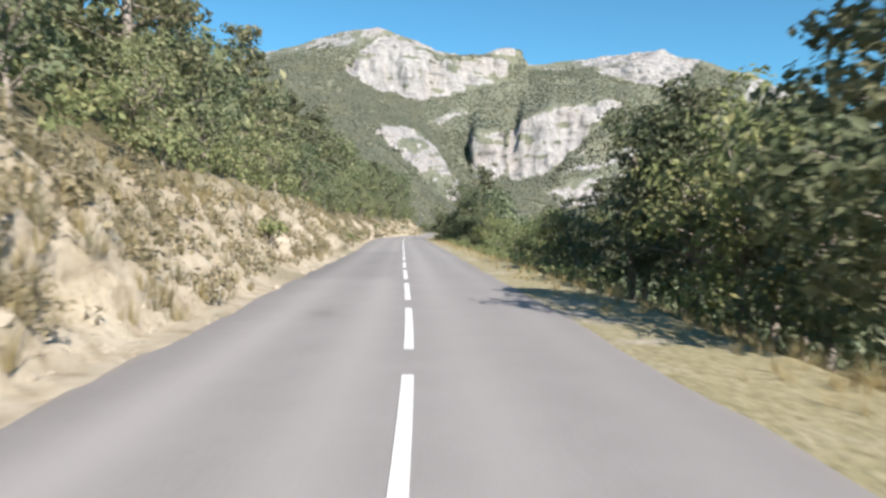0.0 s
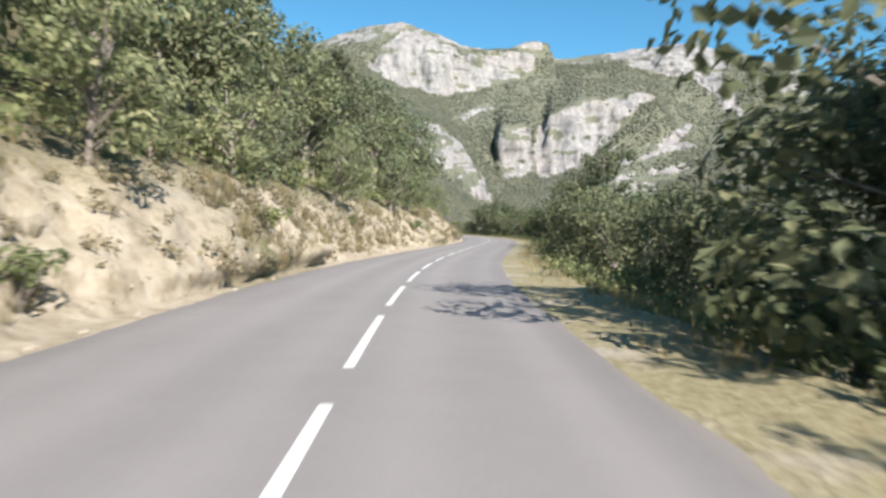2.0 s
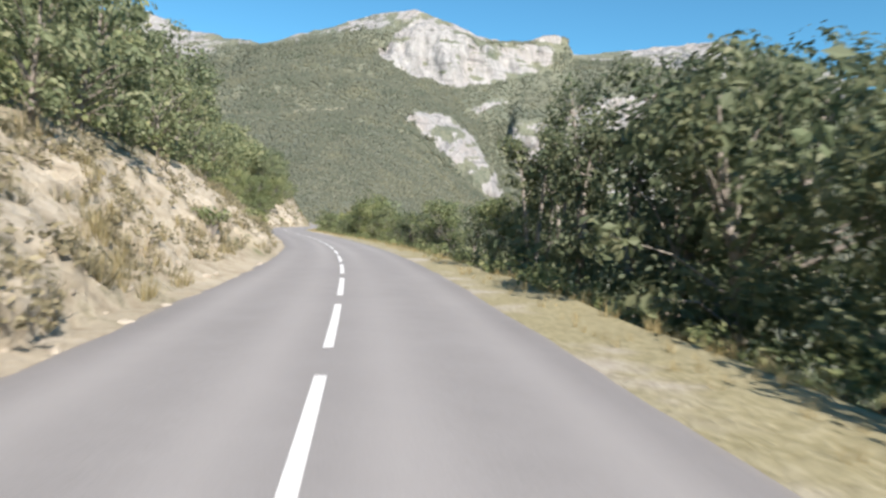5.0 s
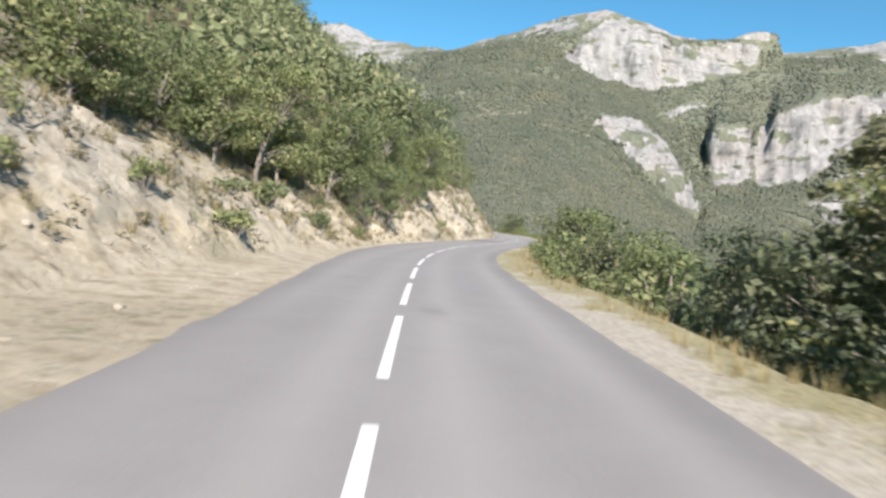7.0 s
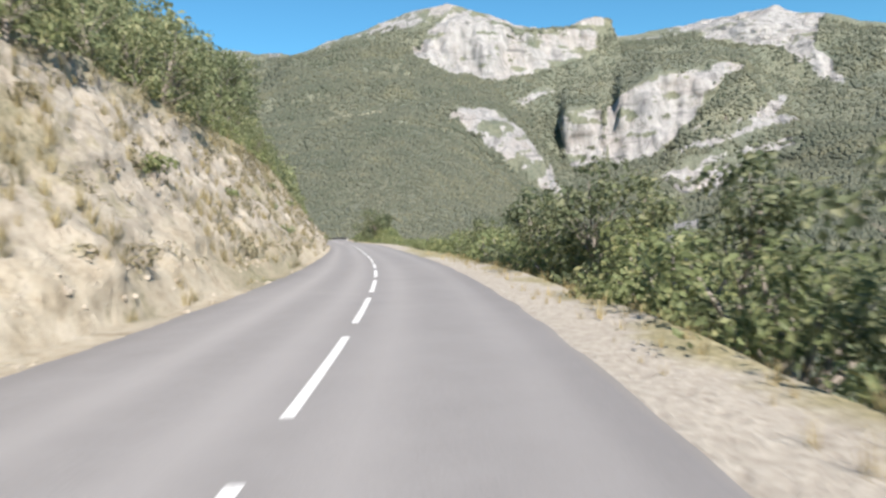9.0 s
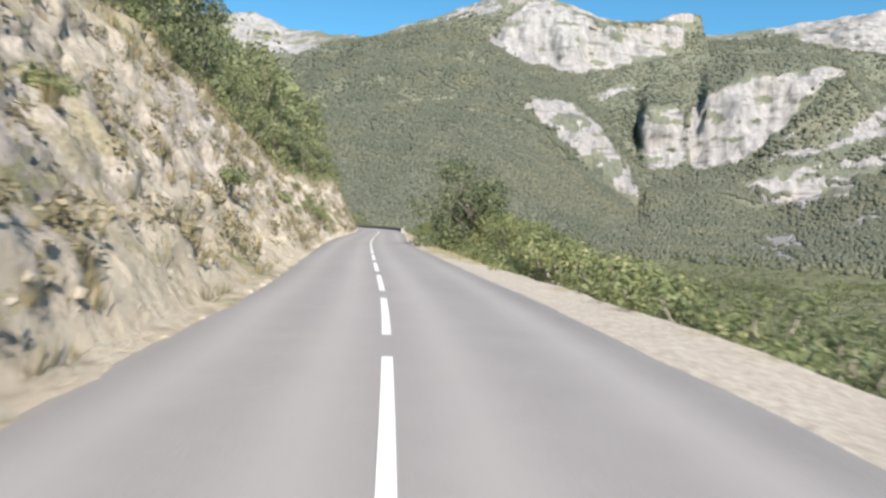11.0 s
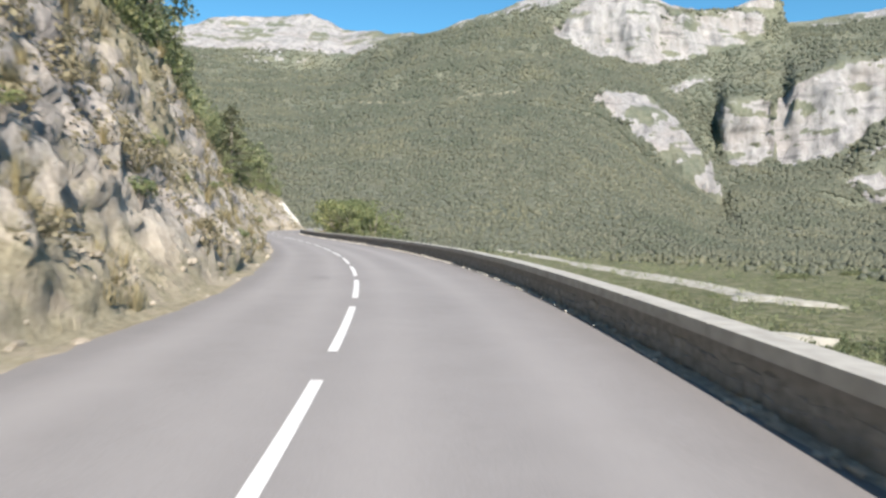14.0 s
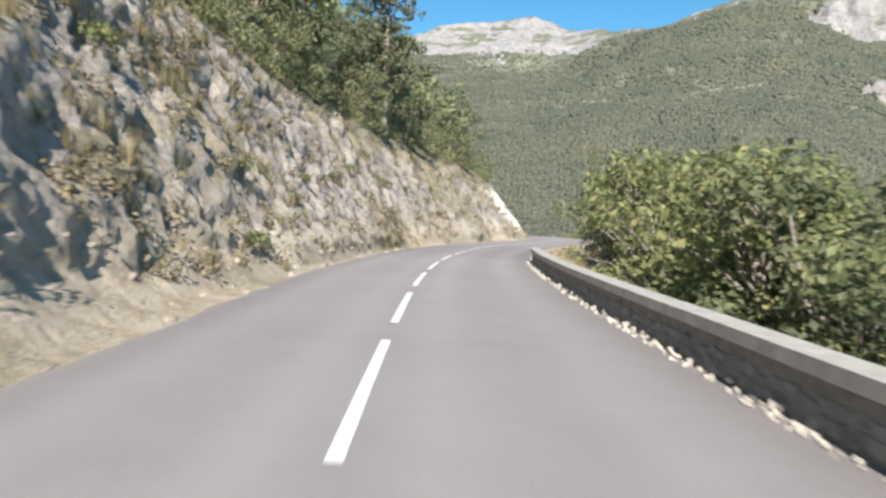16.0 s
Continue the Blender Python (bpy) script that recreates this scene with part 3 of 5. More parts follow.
# direction (degrees left of +y): distance and height of foot, lower slope, band foot, band top, low cliff foot, low cliff top,
# high cliff foot, high cliff top, crest, far side; then how bare band, low cliff, high cliff and crest are
SLOPES = {
    -180: [(250, -14), (500, -5), (700, 30), (730, 34), (1000, 80), (1050, 90), (1500, 150), (1550, 160), (2100, 230), (2800, 200), (0, 0, 0, .1)],
    -110: [(200, -14), (400, 0), (700, 50), (730, 54), (1000, 100), (1050, 110), (1500, 170), (1550, 180), (2200, 260), (2800, 230), (0, 0, .1, .2)],
    -60: [(300, -14), (600, 0), (900, 40), (930, 44), (1300, 90), (1350, 100), (1700, 140), (1750, 150), (2300, 210), (2900, 180), (0, 0, .1, .2)],
    -38: [(420, -14), (800, 0), (1200, 45), (1230, 48), (1500, 90), (1550, 98), (1900, 165), (1950, 178), (2299, 270), (2900, 240), (0, 0, 0, .2)],
    -30: [(440, -14), (850, 0), (1300, 50), (1330, 54), (1600, 120), (1650, 130), (2200, 270), (2350, 393), (2486, 455), (3000, 400), (0, .1, .6, .4)],
    -25.5: [(450, -14), (900, 0), (1400, 62), (1430, 68), (1700, 165), (1750, 185), (2250, 376), (2400, 500), (2579, 573), (3100, 500), (.1, .1, .75, .6)],
    -21: [(460, -14), (950, 0), (1560, 95), (1590, 110), (1750, 190), (1800, 215), (2290, 385), (2450, 560), (2672, 667), (3200, 600), (.3, .2, .75, .9)],
    -19: [(470, -14), (1000, 5), (1650, 115), (1680, 147), (1800, 225), (1850, 255), (2320, 430), (2460, 590), (2690, 715), (3200, 620), (.8, .4, .8, 1)],
    -17: [(480, -14), (1000, 5), (1610, 96), (1640, 130), (1880, 350), (1935, 382), (2350, 500), (2480, 620), (2750, 728), (3200, 640), (.8, .6, .4, .9)],
    -14.5: [(490, -14), (1000, 0), (1570, 72), (1600, 108), (1800, 285), (1880, 374), (2400, 555), (2520, 620), (2760, 716), (3200, 640), (.8, .9, .1, .8)],
    -12.4: [(500, -14), (1000, -5), (1520, 48), (1550, 88), (1745, 215), (1825, 358), (2400, 560), (2500, 610), (2750, 702), (3200, 640), (.9, 1, .05, .5)],
    -10.5: [(510, -14), (1000, -8), (1500, 50), (1530, 82), (1680, 140), (1790, 346), (2400, 568), (2480, 605), (2740, 692), (3200, 640), (.7, 1, .1, .4)],
    -8: [(520, -14), (1000, -8), (1480, 70), (1510, 80), (1690, 132), (1755, 298), (2380, 560), (2440, 600), (2650, 668), (3200, 620), (0, 1, .2, .4)],
    -7.4: [(520, -14), (1000, -8), (1480, 70), (1510, 80), (1695, 140), (1785, 268), (2280, 530), (2345, 650), (2420, 666), (3100, 600), (0, .9, 1, .8)],
    -6.3: [(530, -14), (1000, -8), (1480, 70), (1510, 80), (1690, 140), (1745, 270), (2250, 520), (2330, 655), (2385, 664), (3100, 600), (0, 1, 1, .7)],
    -3.8: [(550, -14), (1000, -5), (1450, 75), (1480, 85), (1690, 145), (1735, 262), (2150, 469), (2240, 610), (2320, 636), (3000, 580), (0, 1, 1, .6)],
    -3.0: [(560, -14), (1000, -5), (1330, 40), (1370, 75), (1720, 148), (1815, 262), (2090, 455), (2190, 596), (2280, 624), (3000, 580), (.3, .8, 1, .6)],
    -2.0: [(570, -14), (1000, -5), (1300, 58), (1360, 126), (1700, 160), (1800, 279), (2040, 430), (2150, 584), (2230, 610), (3000, 580), (.9, .8, 1, .6)],
    0: [(600, -14), (950, 10), (1300, 84), (1375, 168), (1600, 235), (1660, 260), (1950, 404), (2030, 560), (2110, 592), (2900, 560), (1, .2, 1, .6)],
    2: [(630, -14), (900, 35), (1330, 119), (1405, 203), (1600, 285), (1660, 308), (1920, 408), (1995, 582), (2080, 622), (2900, 560), (1, .25, 1, .6)],
    5.2: [(650, -14), (900, 65), (1380, 185), (1440, 235), (1620, 305), (1680, 328), (1900, 414), (1985, 565), (2080, 658), (2900, 560), (.9, .2, 1, .7)],
    7.7: [(640, -14), (900, 80), (1380, 200), (1430, 224), (1640, 325), (1700, 350), (1890, 460), (1965, 505), (2110, 652), (2900, 560), (.2, .1, .75, .55)],
    9.6: [(630, -14), (900, 90), (1380, 205), (1430, 228), (1650, 340), (1700, 365), (1920, 480), (1990, 530), (2170, 656), (2900, 560), (0, 0, .1, .55)],
    13: [(610, -14), (900, 95), (1380, 208), (1430, 230), (1650, 345), (1700, 370), (1900, 470), (2020, 530), (2190, 608), (2900, 520), (0, 0, 0, .5)],
    18: [(590, -14), (900, 90), (1400, 210), (1450, 235), (1650, 325), (1700, 350), (1900, 440), (2060, 505), (2186, 550), (2900, 500), (0, 0, 0, .4)],
    20.2: [(580, -14), (900, 85), (1400, 205), (1450, 230), (1700, 320), (1750, 345), (1980, 420), (2110, 475), (2440, 622), (3000, 520), (0, 0, .1, .5)],
    24: [(560, -14), (900, 75), (1400, 195), (1450, 210), (1800, 310), (1850, 330), (2250, 450), (2420, 540), (2780, 715), (3300, 600), (0, 0, .5, .9)],
    26.5: [(550, -14), (900, 68), (1400, 185), (1450, 200), (1800, 305), (1850, 322), (2300, 455), (2450, 545), (2815, 768), (3300, 620), (0, 0, .6, 1)],
    33: [(480, -12), (900, 70), (1400, 185), (1450, 200), (1800, 305), (1850, 320), (2300, 455), (2450, 530), (2810, 732), (3300, 600), (0, 0, .4, 1)],
    36.5: [(420, -8), (850, 85), (1300, 200), (1350, 215), (1750, 320), (1800, 340), (2200, 440), (2350, 500), (2805, 672), (3300, 560), (0, 0, .3, .9)],
    41: [(350, 10), (750, 120), (1200, 250), (1250, 265), (1600, 365), (1650, 385), (1900, 450), (2000, 510), (2200, 565), (3000, 500), (0, 0, .6, .7)],
    60: [(200, 50), (400, 130), (800, 240), (850, 255), (1300, 370), (1350, 390), (1600, 430), (1700, 450), (2000, 500), (3000, 460), (0, 0, .2, .3)],
    120: [(150, 45), (300, 110), (600, 200), (650, 215), (900, 280), (950, 290), (1300, 350), (1400, 370), (1800, 420), (3000, 400), (0, 0, 0, .2)],
    180: [(250, -14), (500, -5), (700, 30), (730, 34), (1000, 80), (1050, 90), (1500, 150), (1550, 160), (2100, 230), (2800, 200), (0, 0, 0, .1)],
}
# bare rock on the slopes ahead: directions, lower and upper heights, how bare
OUTCROPS = [
    ((8.2, 7.2, 4.6, 2.0, -0.2, -3.1, -5.4, -6.5), (478, 444, 412, 384, 402, 467, 513, 540), (492, 545, 640, 600, 552, 600, 616, 610), 1.0),
    ((4.4, 2.0, -0.2, -3.1, -5.4, -6.9), (600, 590, 566, 612, 628, 625), (900, 900, 900, 900, 900, 900), 0.85),
    ((19.5, 17.0, 13.0, 10.0, 8.0, 4.0), (560, 520, 552, 580, 560, 600), (900, 900, 900, 900, 900, 900), 0.5),
    ((0.4, -0.5, -2.7, -3.3), (300, 294, 360, 372), (304, 322, 386, 376), 0.8),
    ((5.8, 5.2, 3.3, 1.5, -0.6, -2.2, -3.0), (225, 213, 170, 131, 90, 60, 57), (229, 244, 254, 244, 194, 112, 62), 0.95),
    ((-2.9, -3.4, -4.1, -6.3, -6.6), (240, 180, 127, 136, 140), (250, 264, 268, 273, 240), 1.0),
    ((-6.8, -7.2, -8.4, -10.7, -13.0, -15.8, -16.9), (132, 128, 130, 152, 232, 342, 368), (250, 290, 316, 350, 364, 383, 374), 1.0),
    ((-11.0, -14.4, -18.8, -20.2), (138, 157, 205, 214), (150, 175, 228, 222), 0.9),
    ((-10.2, -14.4, -19.2, -21.0), (77, 112, 146, 160), (87, 131, 167, 170), 0.9),
    ((-10.6, -11.9, -14.5, -16.9, -17.3), (86, 56, 59, 64, 92), (92, 99, 109, 117, 112), 1.0),
    ((-12.8, -16.9, -19.2), (200, 211, 240), (213, 230, 264), 0.85),
    ((-17.3, -18.0, -19.2, -19.7), (200, 205, 240, 282), (215, 262, 302, 292), 0.8),
    ((-16.2, -18.1), (3, 19), (17, 35), 0.85),
    ((-10.1, -13.2), (-13, -8), (-6, 5), 0.8),
    ((-7.6, -9.0, -12.0, -14.5), (618, 606, 612, 590), (900, 900, 900, 900), 0.5),
    ((-12.5, -14.3, -17.5, -20.0, -21.4, -22.2), (640, 576, 512, 490, 482, 620), (900, 900, 900, 900, 900, 900), 0.95),
    ((-19.3, -20.1, -21.5, -23.0, -23.5), (505, 470, 400, 328, 326), (520, 524, 495, 385, 340), 1.0),
    ((-25.9, -26.6, -28.6, -29.8), (420, 406, 405, 416), (500, 535, 528, 450), 0.9),
]
AZ = np.array(list(SLOPES), float)
SL_R = np.array([[k[0] for k in row[:10]] for row in SLOPES.values()], float)
SL_Z = np.array([[k[1] for k in row[:10]] for row in SLOPES.values()], float)
SL_B = np.array([row[10] for row in SLOPES.values()], float)
near_i = np.arange(0, len(SS), 12)


def to_road(x, y):
    """Metres along and to the right of the centre line."""
    s, u = np.empty(x.shape), np.empty(x.shape)
    for i in range(0, x.size, 20000):
        j = slice(i, i + 20000)
        d = (x.flat[j][:, None] - RX[near_i]) ** 2 + (y.flat[j][:, None] - RY[near_i]) ** 2
        k = near_i[d.argmin(1)]
        side = (x.flat[j] - RX[k]) * np.cos(HEAD[k]) + (y.flat[j] - RY[k]) * np.sin(HEAD[k])
        past = (k == near_i[0]) | (k == near_i[-1])
        s.flat[j], u.flat[j] = SS[k], np.where(past, side, np.sqrt(d.min(1)) * np.where(side < 0, -1, 1))
    return s, u


def slope_at(az, q):
    """Distance, height and bareness on the slope in direction az (degrees), q from 0 (foot) to 9 (far side)."""
    warp = az + 0.15 * vnoise(az * 0.6, q * 0.7, 1.5, 71) * (np.abs(az) < 45)
    i = np.clip(np.searchsorted(AZ, warp, "right") - 1, 0, len(AZ) - 2)
    f = np.clip((warp - AZ[i]) / (AZ[i + 1] - AZ[i]), 0, 1)
    f = f * f * (3 - 2 * f) * 0.5 + f * 0.5
    k = np.clip(q.astype(int), 0, 8)
    g = q - k

    def pick(t, kk):
        return t[i, kk] * (1 - f) + t[i + 1, kk] * f

    r = pick(SL_R, k) * (1 - g) + pick(SL_R, k + 1) * g
    z = pick(SL_Z, k) * (1 - g) + pick(SL_Z, k + 1) * g
    bare = 0 * q
    for n, (lo, hi) in enumerate(((2, 3), (4, 5), (6, 7), (7, 8.6))):
        b = SL_B[i, n] * (1 - f) + SL_B[i + 1, n] * f
        inside = smooth(lo - 0.2, lo + 0.12, q) * (1 - smooth(hi - 0.08, hi + 0.22, q))
        bare = np.maximum(bare, b * inside)
    # bare rock in front: cliffs, ribs, ledges and scree
    edge = fbm(az * 2.2, z * 0.02, 4.4, 4, 201)
    a2, z2 = az + 0.30 * fbm(az * 1.7, z * 0.03, 1.2, 5, 205), z + 11 * edge
    front = 0 * q
    for at, low, high, much in OUTCROPS:
        lo, hi = np.interp(-a2, -np.array(at), low), np.interp(-a2, -np.array(at), high)
        soft = np.clip(0.3 * (hi - lo), 3, 16)
        inside = smooth(-0.8, 1, (z2 - lo) / soft) * smooth(-0.8, 1, (hi - z2) / soft) * smooth(-0.25, 0.25, at[0] - a2) * smooth(-0.25, 0.25, a2 - at[-1])
        front = np.maximum(front, much * inside)
    w = smooth(-33, -30.5, az) * smooth(22, 19, az)
    bare = 0.74 * bare * (1 - w) + front * w
    return r, z, bare


def ground_sheet():
    az = np.r_[np.arange(-180, -44, 2.0), np.arange(-44, 46, 0.17), np.arange(46, 180.1, 2.0)]
    q = np.r_[np.linspace(0, 2, 40, endpoint=False), np.linspace(2, 3, 14, endpoint=False), np.linspace(3, 4, 14, endpoint=False),
              np.linspace(4, 5, 24, endpoint=False), np.linspace(5, 6, 18, endpoint=False), np.linspace(6, 7, 30, endpoint=False),
              np.linspace(7, 8, 20, endpoint=False), np.linspace(8, 9, 6)]
    A, Q = np.meshgrid(az, q, indexing="ij")
    r, z, bare = slope_at(A, Q)
    t = np.radians(A)
    x, y = CX - np.sin(t) * r, CY + np.cos(t) * r
    far = smooth(500, 1200, r)
    rough = fbm(x * 0.004, y * 0.004, z * 0.004, 5, 81)
    gully = fbm(x * 0.012, y * 0.012, z * 0.004, 4, 91)
    steep = np.clip(bare, 0, 1)
    r2 = r + far * (26 * rough * (1 - 0.5 * steep) + steep * (24 * gully + 13 * fbm(x * 0.03, y * 0.03, z * 0.007, 4, 93) + 5 * fbm(x * 0.09, y * 0.09, z * 0.03, 3, 95)))
    z2 = z + far * (7 * fbm(x * 0.01, y * 0.01, 0, 4, 101) * (1 - 0.6 * steep) + 3 * steep * vnoise(x * 0.05, y * 0.05, 0, 9))
    beds = (z + 4.5 * A) / 31 + 0.35 * fbm(A * 0.5, z * 0.01, 2.7, 3, 151)
    r2 = r2 + far * steep * 5 * smooth(-0.5, 0.6, gully) * (beds - np.floor(beds) - 0.5)
    x, y = CX - np.sin(t) * r2, CY + np.cos(t) * r2
    rock = np.clip(bare + 0.28 * fbm(x * 0.008, y * 0.008, z * 0.02, 4, 111) * (bare > 0.03) - 0.05 - 0.62 * bare * smooth(0.12, 0.5, fbm(A * 0.7, z2 * 0.05, 7.7, 3, 121)), 0, 1)
    # inner rings down to the road
    ri = np.linspace(0, 1, 60)[:-1]
    A1, R1 = np.meshgrid(az, ri, indexing="ij")
    t1 = np.radians(A1)
    rad = R1 * r2[:, :1] + 0.5
    xi, yi = CX - np.sin(t1) * rad, CY + np.cos(t1) * rad
    s, u = to_road(xi, yi)
    shift = 17 * (1 - smooth(30, 66, np.abs(u)))
    side = side_height(s, np.where(u < 0, np.minimum(u + shift, -0.01), u)) - 1.0 - 2.0 * (1 - smooth(30, 66, np.abs(u)))
    w = smooth(50, 130, np.abs(u))
    base = np.where(A1 > 0, z2[:, :1] * R1**2 + (1 - R1**2) * FLOOR_Z, z2[:, :1])
    zi = side * (1 - w) + base * w
    X = np.concatenate([xi, x], 1)
    Y = np.concatenate([yi, y], 1)
    Z = np.concatenate([zi, z2], 1)
    # out to the horizon
    last = np.radians(az)[:, None]
    X = np.concatenate([X, CX - np.sin(last) * 4700], 1)
    Y = np.concatenate([Y, CY + np.cos(last) * 4700], 1)
    Z = np.concatenate([Z, Z[:, -1:] * 0.5], 1)
    n, m = X.shape
    me = mesh_from("ground", np.stack([X, Y, Z], -1).reshape(-1, 3), grid_faces(n, m)[:, ::-1], MOUNTAIN)
    values(me, "rock", np.concatenate([0 * zi, rock, rock[:, -1:]], 1))
    values(me, "meadow", np.concatenate([smooth(14, 22, u), 0 * rock, 0 * rock[:, -1:]], 1))
    return tagged(new("ground", me), "forested valley and slopes rising to pale limestone cliffs", "mountain", kind="structure")


ground = ground_sheet()


# ---- plants ----
def tube(path, radii, sides=6):
    """A tapered limb along points."""
    path = np.asarray(path, float)
    v, f = [], []
    for i, (p, r) in enumerate(zip(path, radii)):
        d = path[min(i + 1, len(path) - 1)] - path[max(i - 1, 0)]
        d = d / (np.linalg.norm(d) + 1e-9)
        a = np.cross(d, (0.3, 0.9, 0.1))
        a = a / (np.linalg.norm(a) + 1e-9)
        b = np.cross(d, a)
        for k in range(sides):
            t = 2 * math.pi * k / sides
            v.append(p + r * (math.cos(t) * a + math.sin(t) * b))
        if i:
            o = (i - 1) * sides
            f += [[o + k, o + (k + 1) % sides, o + sides + (k + 1) % sides, o + sides + k] for k in range(sides)]
    return np.array(v), np.array(f)


def joined(pieces):
    vs, fs, n = [], [], 0
    for v, f in pieces:
        vs.append(v), fs.append(f + n)
        n += len(v)
    return np.concatenate(vs), np.concatenate(fs)


def leaves(rng, centres, radii, count, size, flat=0.75, out=0.9):
    """Kite-shaped leaves spread over clumps, denser towards their skins."""
    which = rng.choice(len(centres), count, p=radii**2 / (radii**2).sum())
    d = rng.normal(size=(count, 3))
    d /= np.linalg.norm(d, axis=1, keepdims=True)
    r = radii[which] * rng.uniform(0.25, 1.0, count) ** 0.45
    p = centres[which] + d * r[:, None] * (1, 1, flat)
    n = d * out + rng.normal(size=(count, 3)) * 0.4 + (0, 0, 0.4)
    n /= np.linalg.norm(n, axis=1, keepdims=True)
    a = np.cross(n, rng.normal(size=(count, 3)))
    a /= np.linalg.norm(a, axis=1, keepdims=True)
    b = np.cross(n, a)
    l = size * rng.uniform(0.6, 1.4, count)[:, None]
    w = l * rng.uniform(0.45, 0.7, count)[:, None]
    v = np.stack([p - a * l * 0.5, p + b * w * 0.5 + n * l * 0.08, p + a * l * 0.5, p - b * w * 0.5 + n * l * 0.08], 1).reshape(-1, 3)
    return v, np.arange(count * 4).reshape(-1, 4)


def empty_thing(name, label, category, group):
    ob = new(name)
    ob.empty_display_size = 0.3
    return tagged(ob, label, category, group)


def wooden(thing, pieces, stems, label):
    """The first pieces are the trunk's stems, the others its limbs."""
    if stems:
        v, f = joined(pieces[:stems])
        part("trunk", mesh_from("trunk", v, f, BARK), thing, label)
    v, f = joined(pieces[stems:])
    tagged(part("branching", mesh_from("branching", v, f, BARK), thing), kind="stuff")


def oak(seed, height, count, size, label, low=0.26, mat=None, name="oak_tree"):
    """A young downy oak: bent trunk, limbs and an uneven crown, one metre scale."""
    rng = np.random.default_rng(seed)
    top = height * 0.55
    lean = rng.normal(0, 0.12, 2) * height
    stem = [(0, 0, -0.4), (lean[0] * 0.2, lean[1] * 0.2, top * 0.35), (lean[0] * 0.5, lean[1] * 0.5, top * 0.7), (lean[0], lean[1], top), (lean[0] * 1.2, lean[1] * 1.2, height * 0.8)]
    rad = height * 0.018
    pieces = [tube(stem, [rad * 1.4, rad, rad * 0.8, rad * 0.55, rad * 0.2])]
    n = 26
    cs, rs_ = [], []
    for k in range(n):
        t = 2 * math.pi * (k * 0.382 + rng.uniform(-0.06, 0.06))
        h = height * rng.uniform(low + 0.02, 0.88)
        w = height * 0.27 * math.sqrt(max(0.12, 1 - ((h / height - 0.5) / 0.5) ** 2)) * rng.uniform(0.5, 1.25)
        c = np.array([lean[0] + math.cos(t) * w, lean[1] + math.sin(t) * w, h])
        cs.append(c), rs_.append(height * rng.uniform(0.075, 0.145))
        q = 0.55 * h
        base = np.array([np.interp(q, [k[2] for k in stem], [k[a] for k in stem]) for a in (0, 1)] + [q])
        pieces.append(tube([base, (base + c) / 2 + (0, 0, 0.04 * height), c], [rad * 0.36, rad * 0.22, rad * 0.06], 4))
    for a, b, c in ((1.0, 0.90, 0.10), (0.8, 0.68, 0.16), (0.5, 0.46, 0.15)):
        cs.append(np.array([lean[0] * a, lean[1] * a, height * b])), rs_.append(height * c)
    thing = empty_thing(name, label, "tree", "roadside trees")
    wooden(thing, pieces, 1, "grey-brown bark trunk and limbs")
    v, f = leaves(rng, np.array(cs), np.array(rs_), count, size)
    part("crown", mesh_from("crown", v, f, mat or OAK, True), thing)
    return thing


def airy_oak(seed, height, count, size, label):
    """A tall thin-crowned oak: two or three bare leaning stems, forked limbs and loose leaf clumps with gaps between them."""
    rng = np.random.default_rng(seed)
    rad = height * 0.013
    pieces, stems, cs, rs_ = [], [], [], []
    for k in range(2):
        t = 3.0 * k + rng.uniform(-0.5, 0.5)
        out = height * rng.uniform(0.03, 0.13)
        tall = height * (0.95 if k == 0 else rng.uniform(0.68, 0.86))
        tip = np.array([math.cos(t) * out, math.sin(t) * out, tall])
        stem = [np.array([math.cos(t) * 0.08, math.sin(t) * 0.08, -0.4]), tip * (0.35, 0.45, 0.35) + rng.normal(0, 0.02, 3) * height, tip * (0.8, 0.6, 0.65) + rng.normal(0, 0.025, 3) * height, tip]
        stems.append(tube(stem, [rad * 1.3, rad, rad * 0.65, rad * 0.15]))
        for j in range(13):
            h = rng.uniform(0.22, 0.95)
            base = np.array([np.interp(h, (0, 0.35, 0.65, 1), [q[a] for q in stem]) for a in range(3)])
            a = t + rng.uniform(-2.2, 2.2)
            reach = height * rng.uniform(0.06, 0.19) * (1.15 - 0.6 * h)
            end = base + (math.cos(a) * reach, math.sin(a) * reach, height * rng.uniform(0.02, 0.09))
            mid = (base + end) / 2 + rng.normal(0, 0.012, 3) * height
            pieces.append(tube([base, mid, end], [rad * 0.34, rad * 0.22, rad * 0.07], 4))
            for c, r_ in ((end, 0.062), (mid, 0.040), (end + rng.normal(0, 0.045, 3) * height, 0.042)):
                cs.append(c), rs_.append(height * r_ * rng.uniform(0.7, 1.3))
        cs.append(tip), rs_.append(height * 0.06)
    thing = empty_thing("oak_tree", label, "tree", "roadside trees")
    wooden(thing, stems + pieces, 2, "grey-brown bark stems and forked limbs")
    v, f = leaves(rng, np.array(cs), np.array(rs_), count, size, 0.8)
    part("crown", mesh_from("crown", v, f, SHADED, True), thing)
    return thing


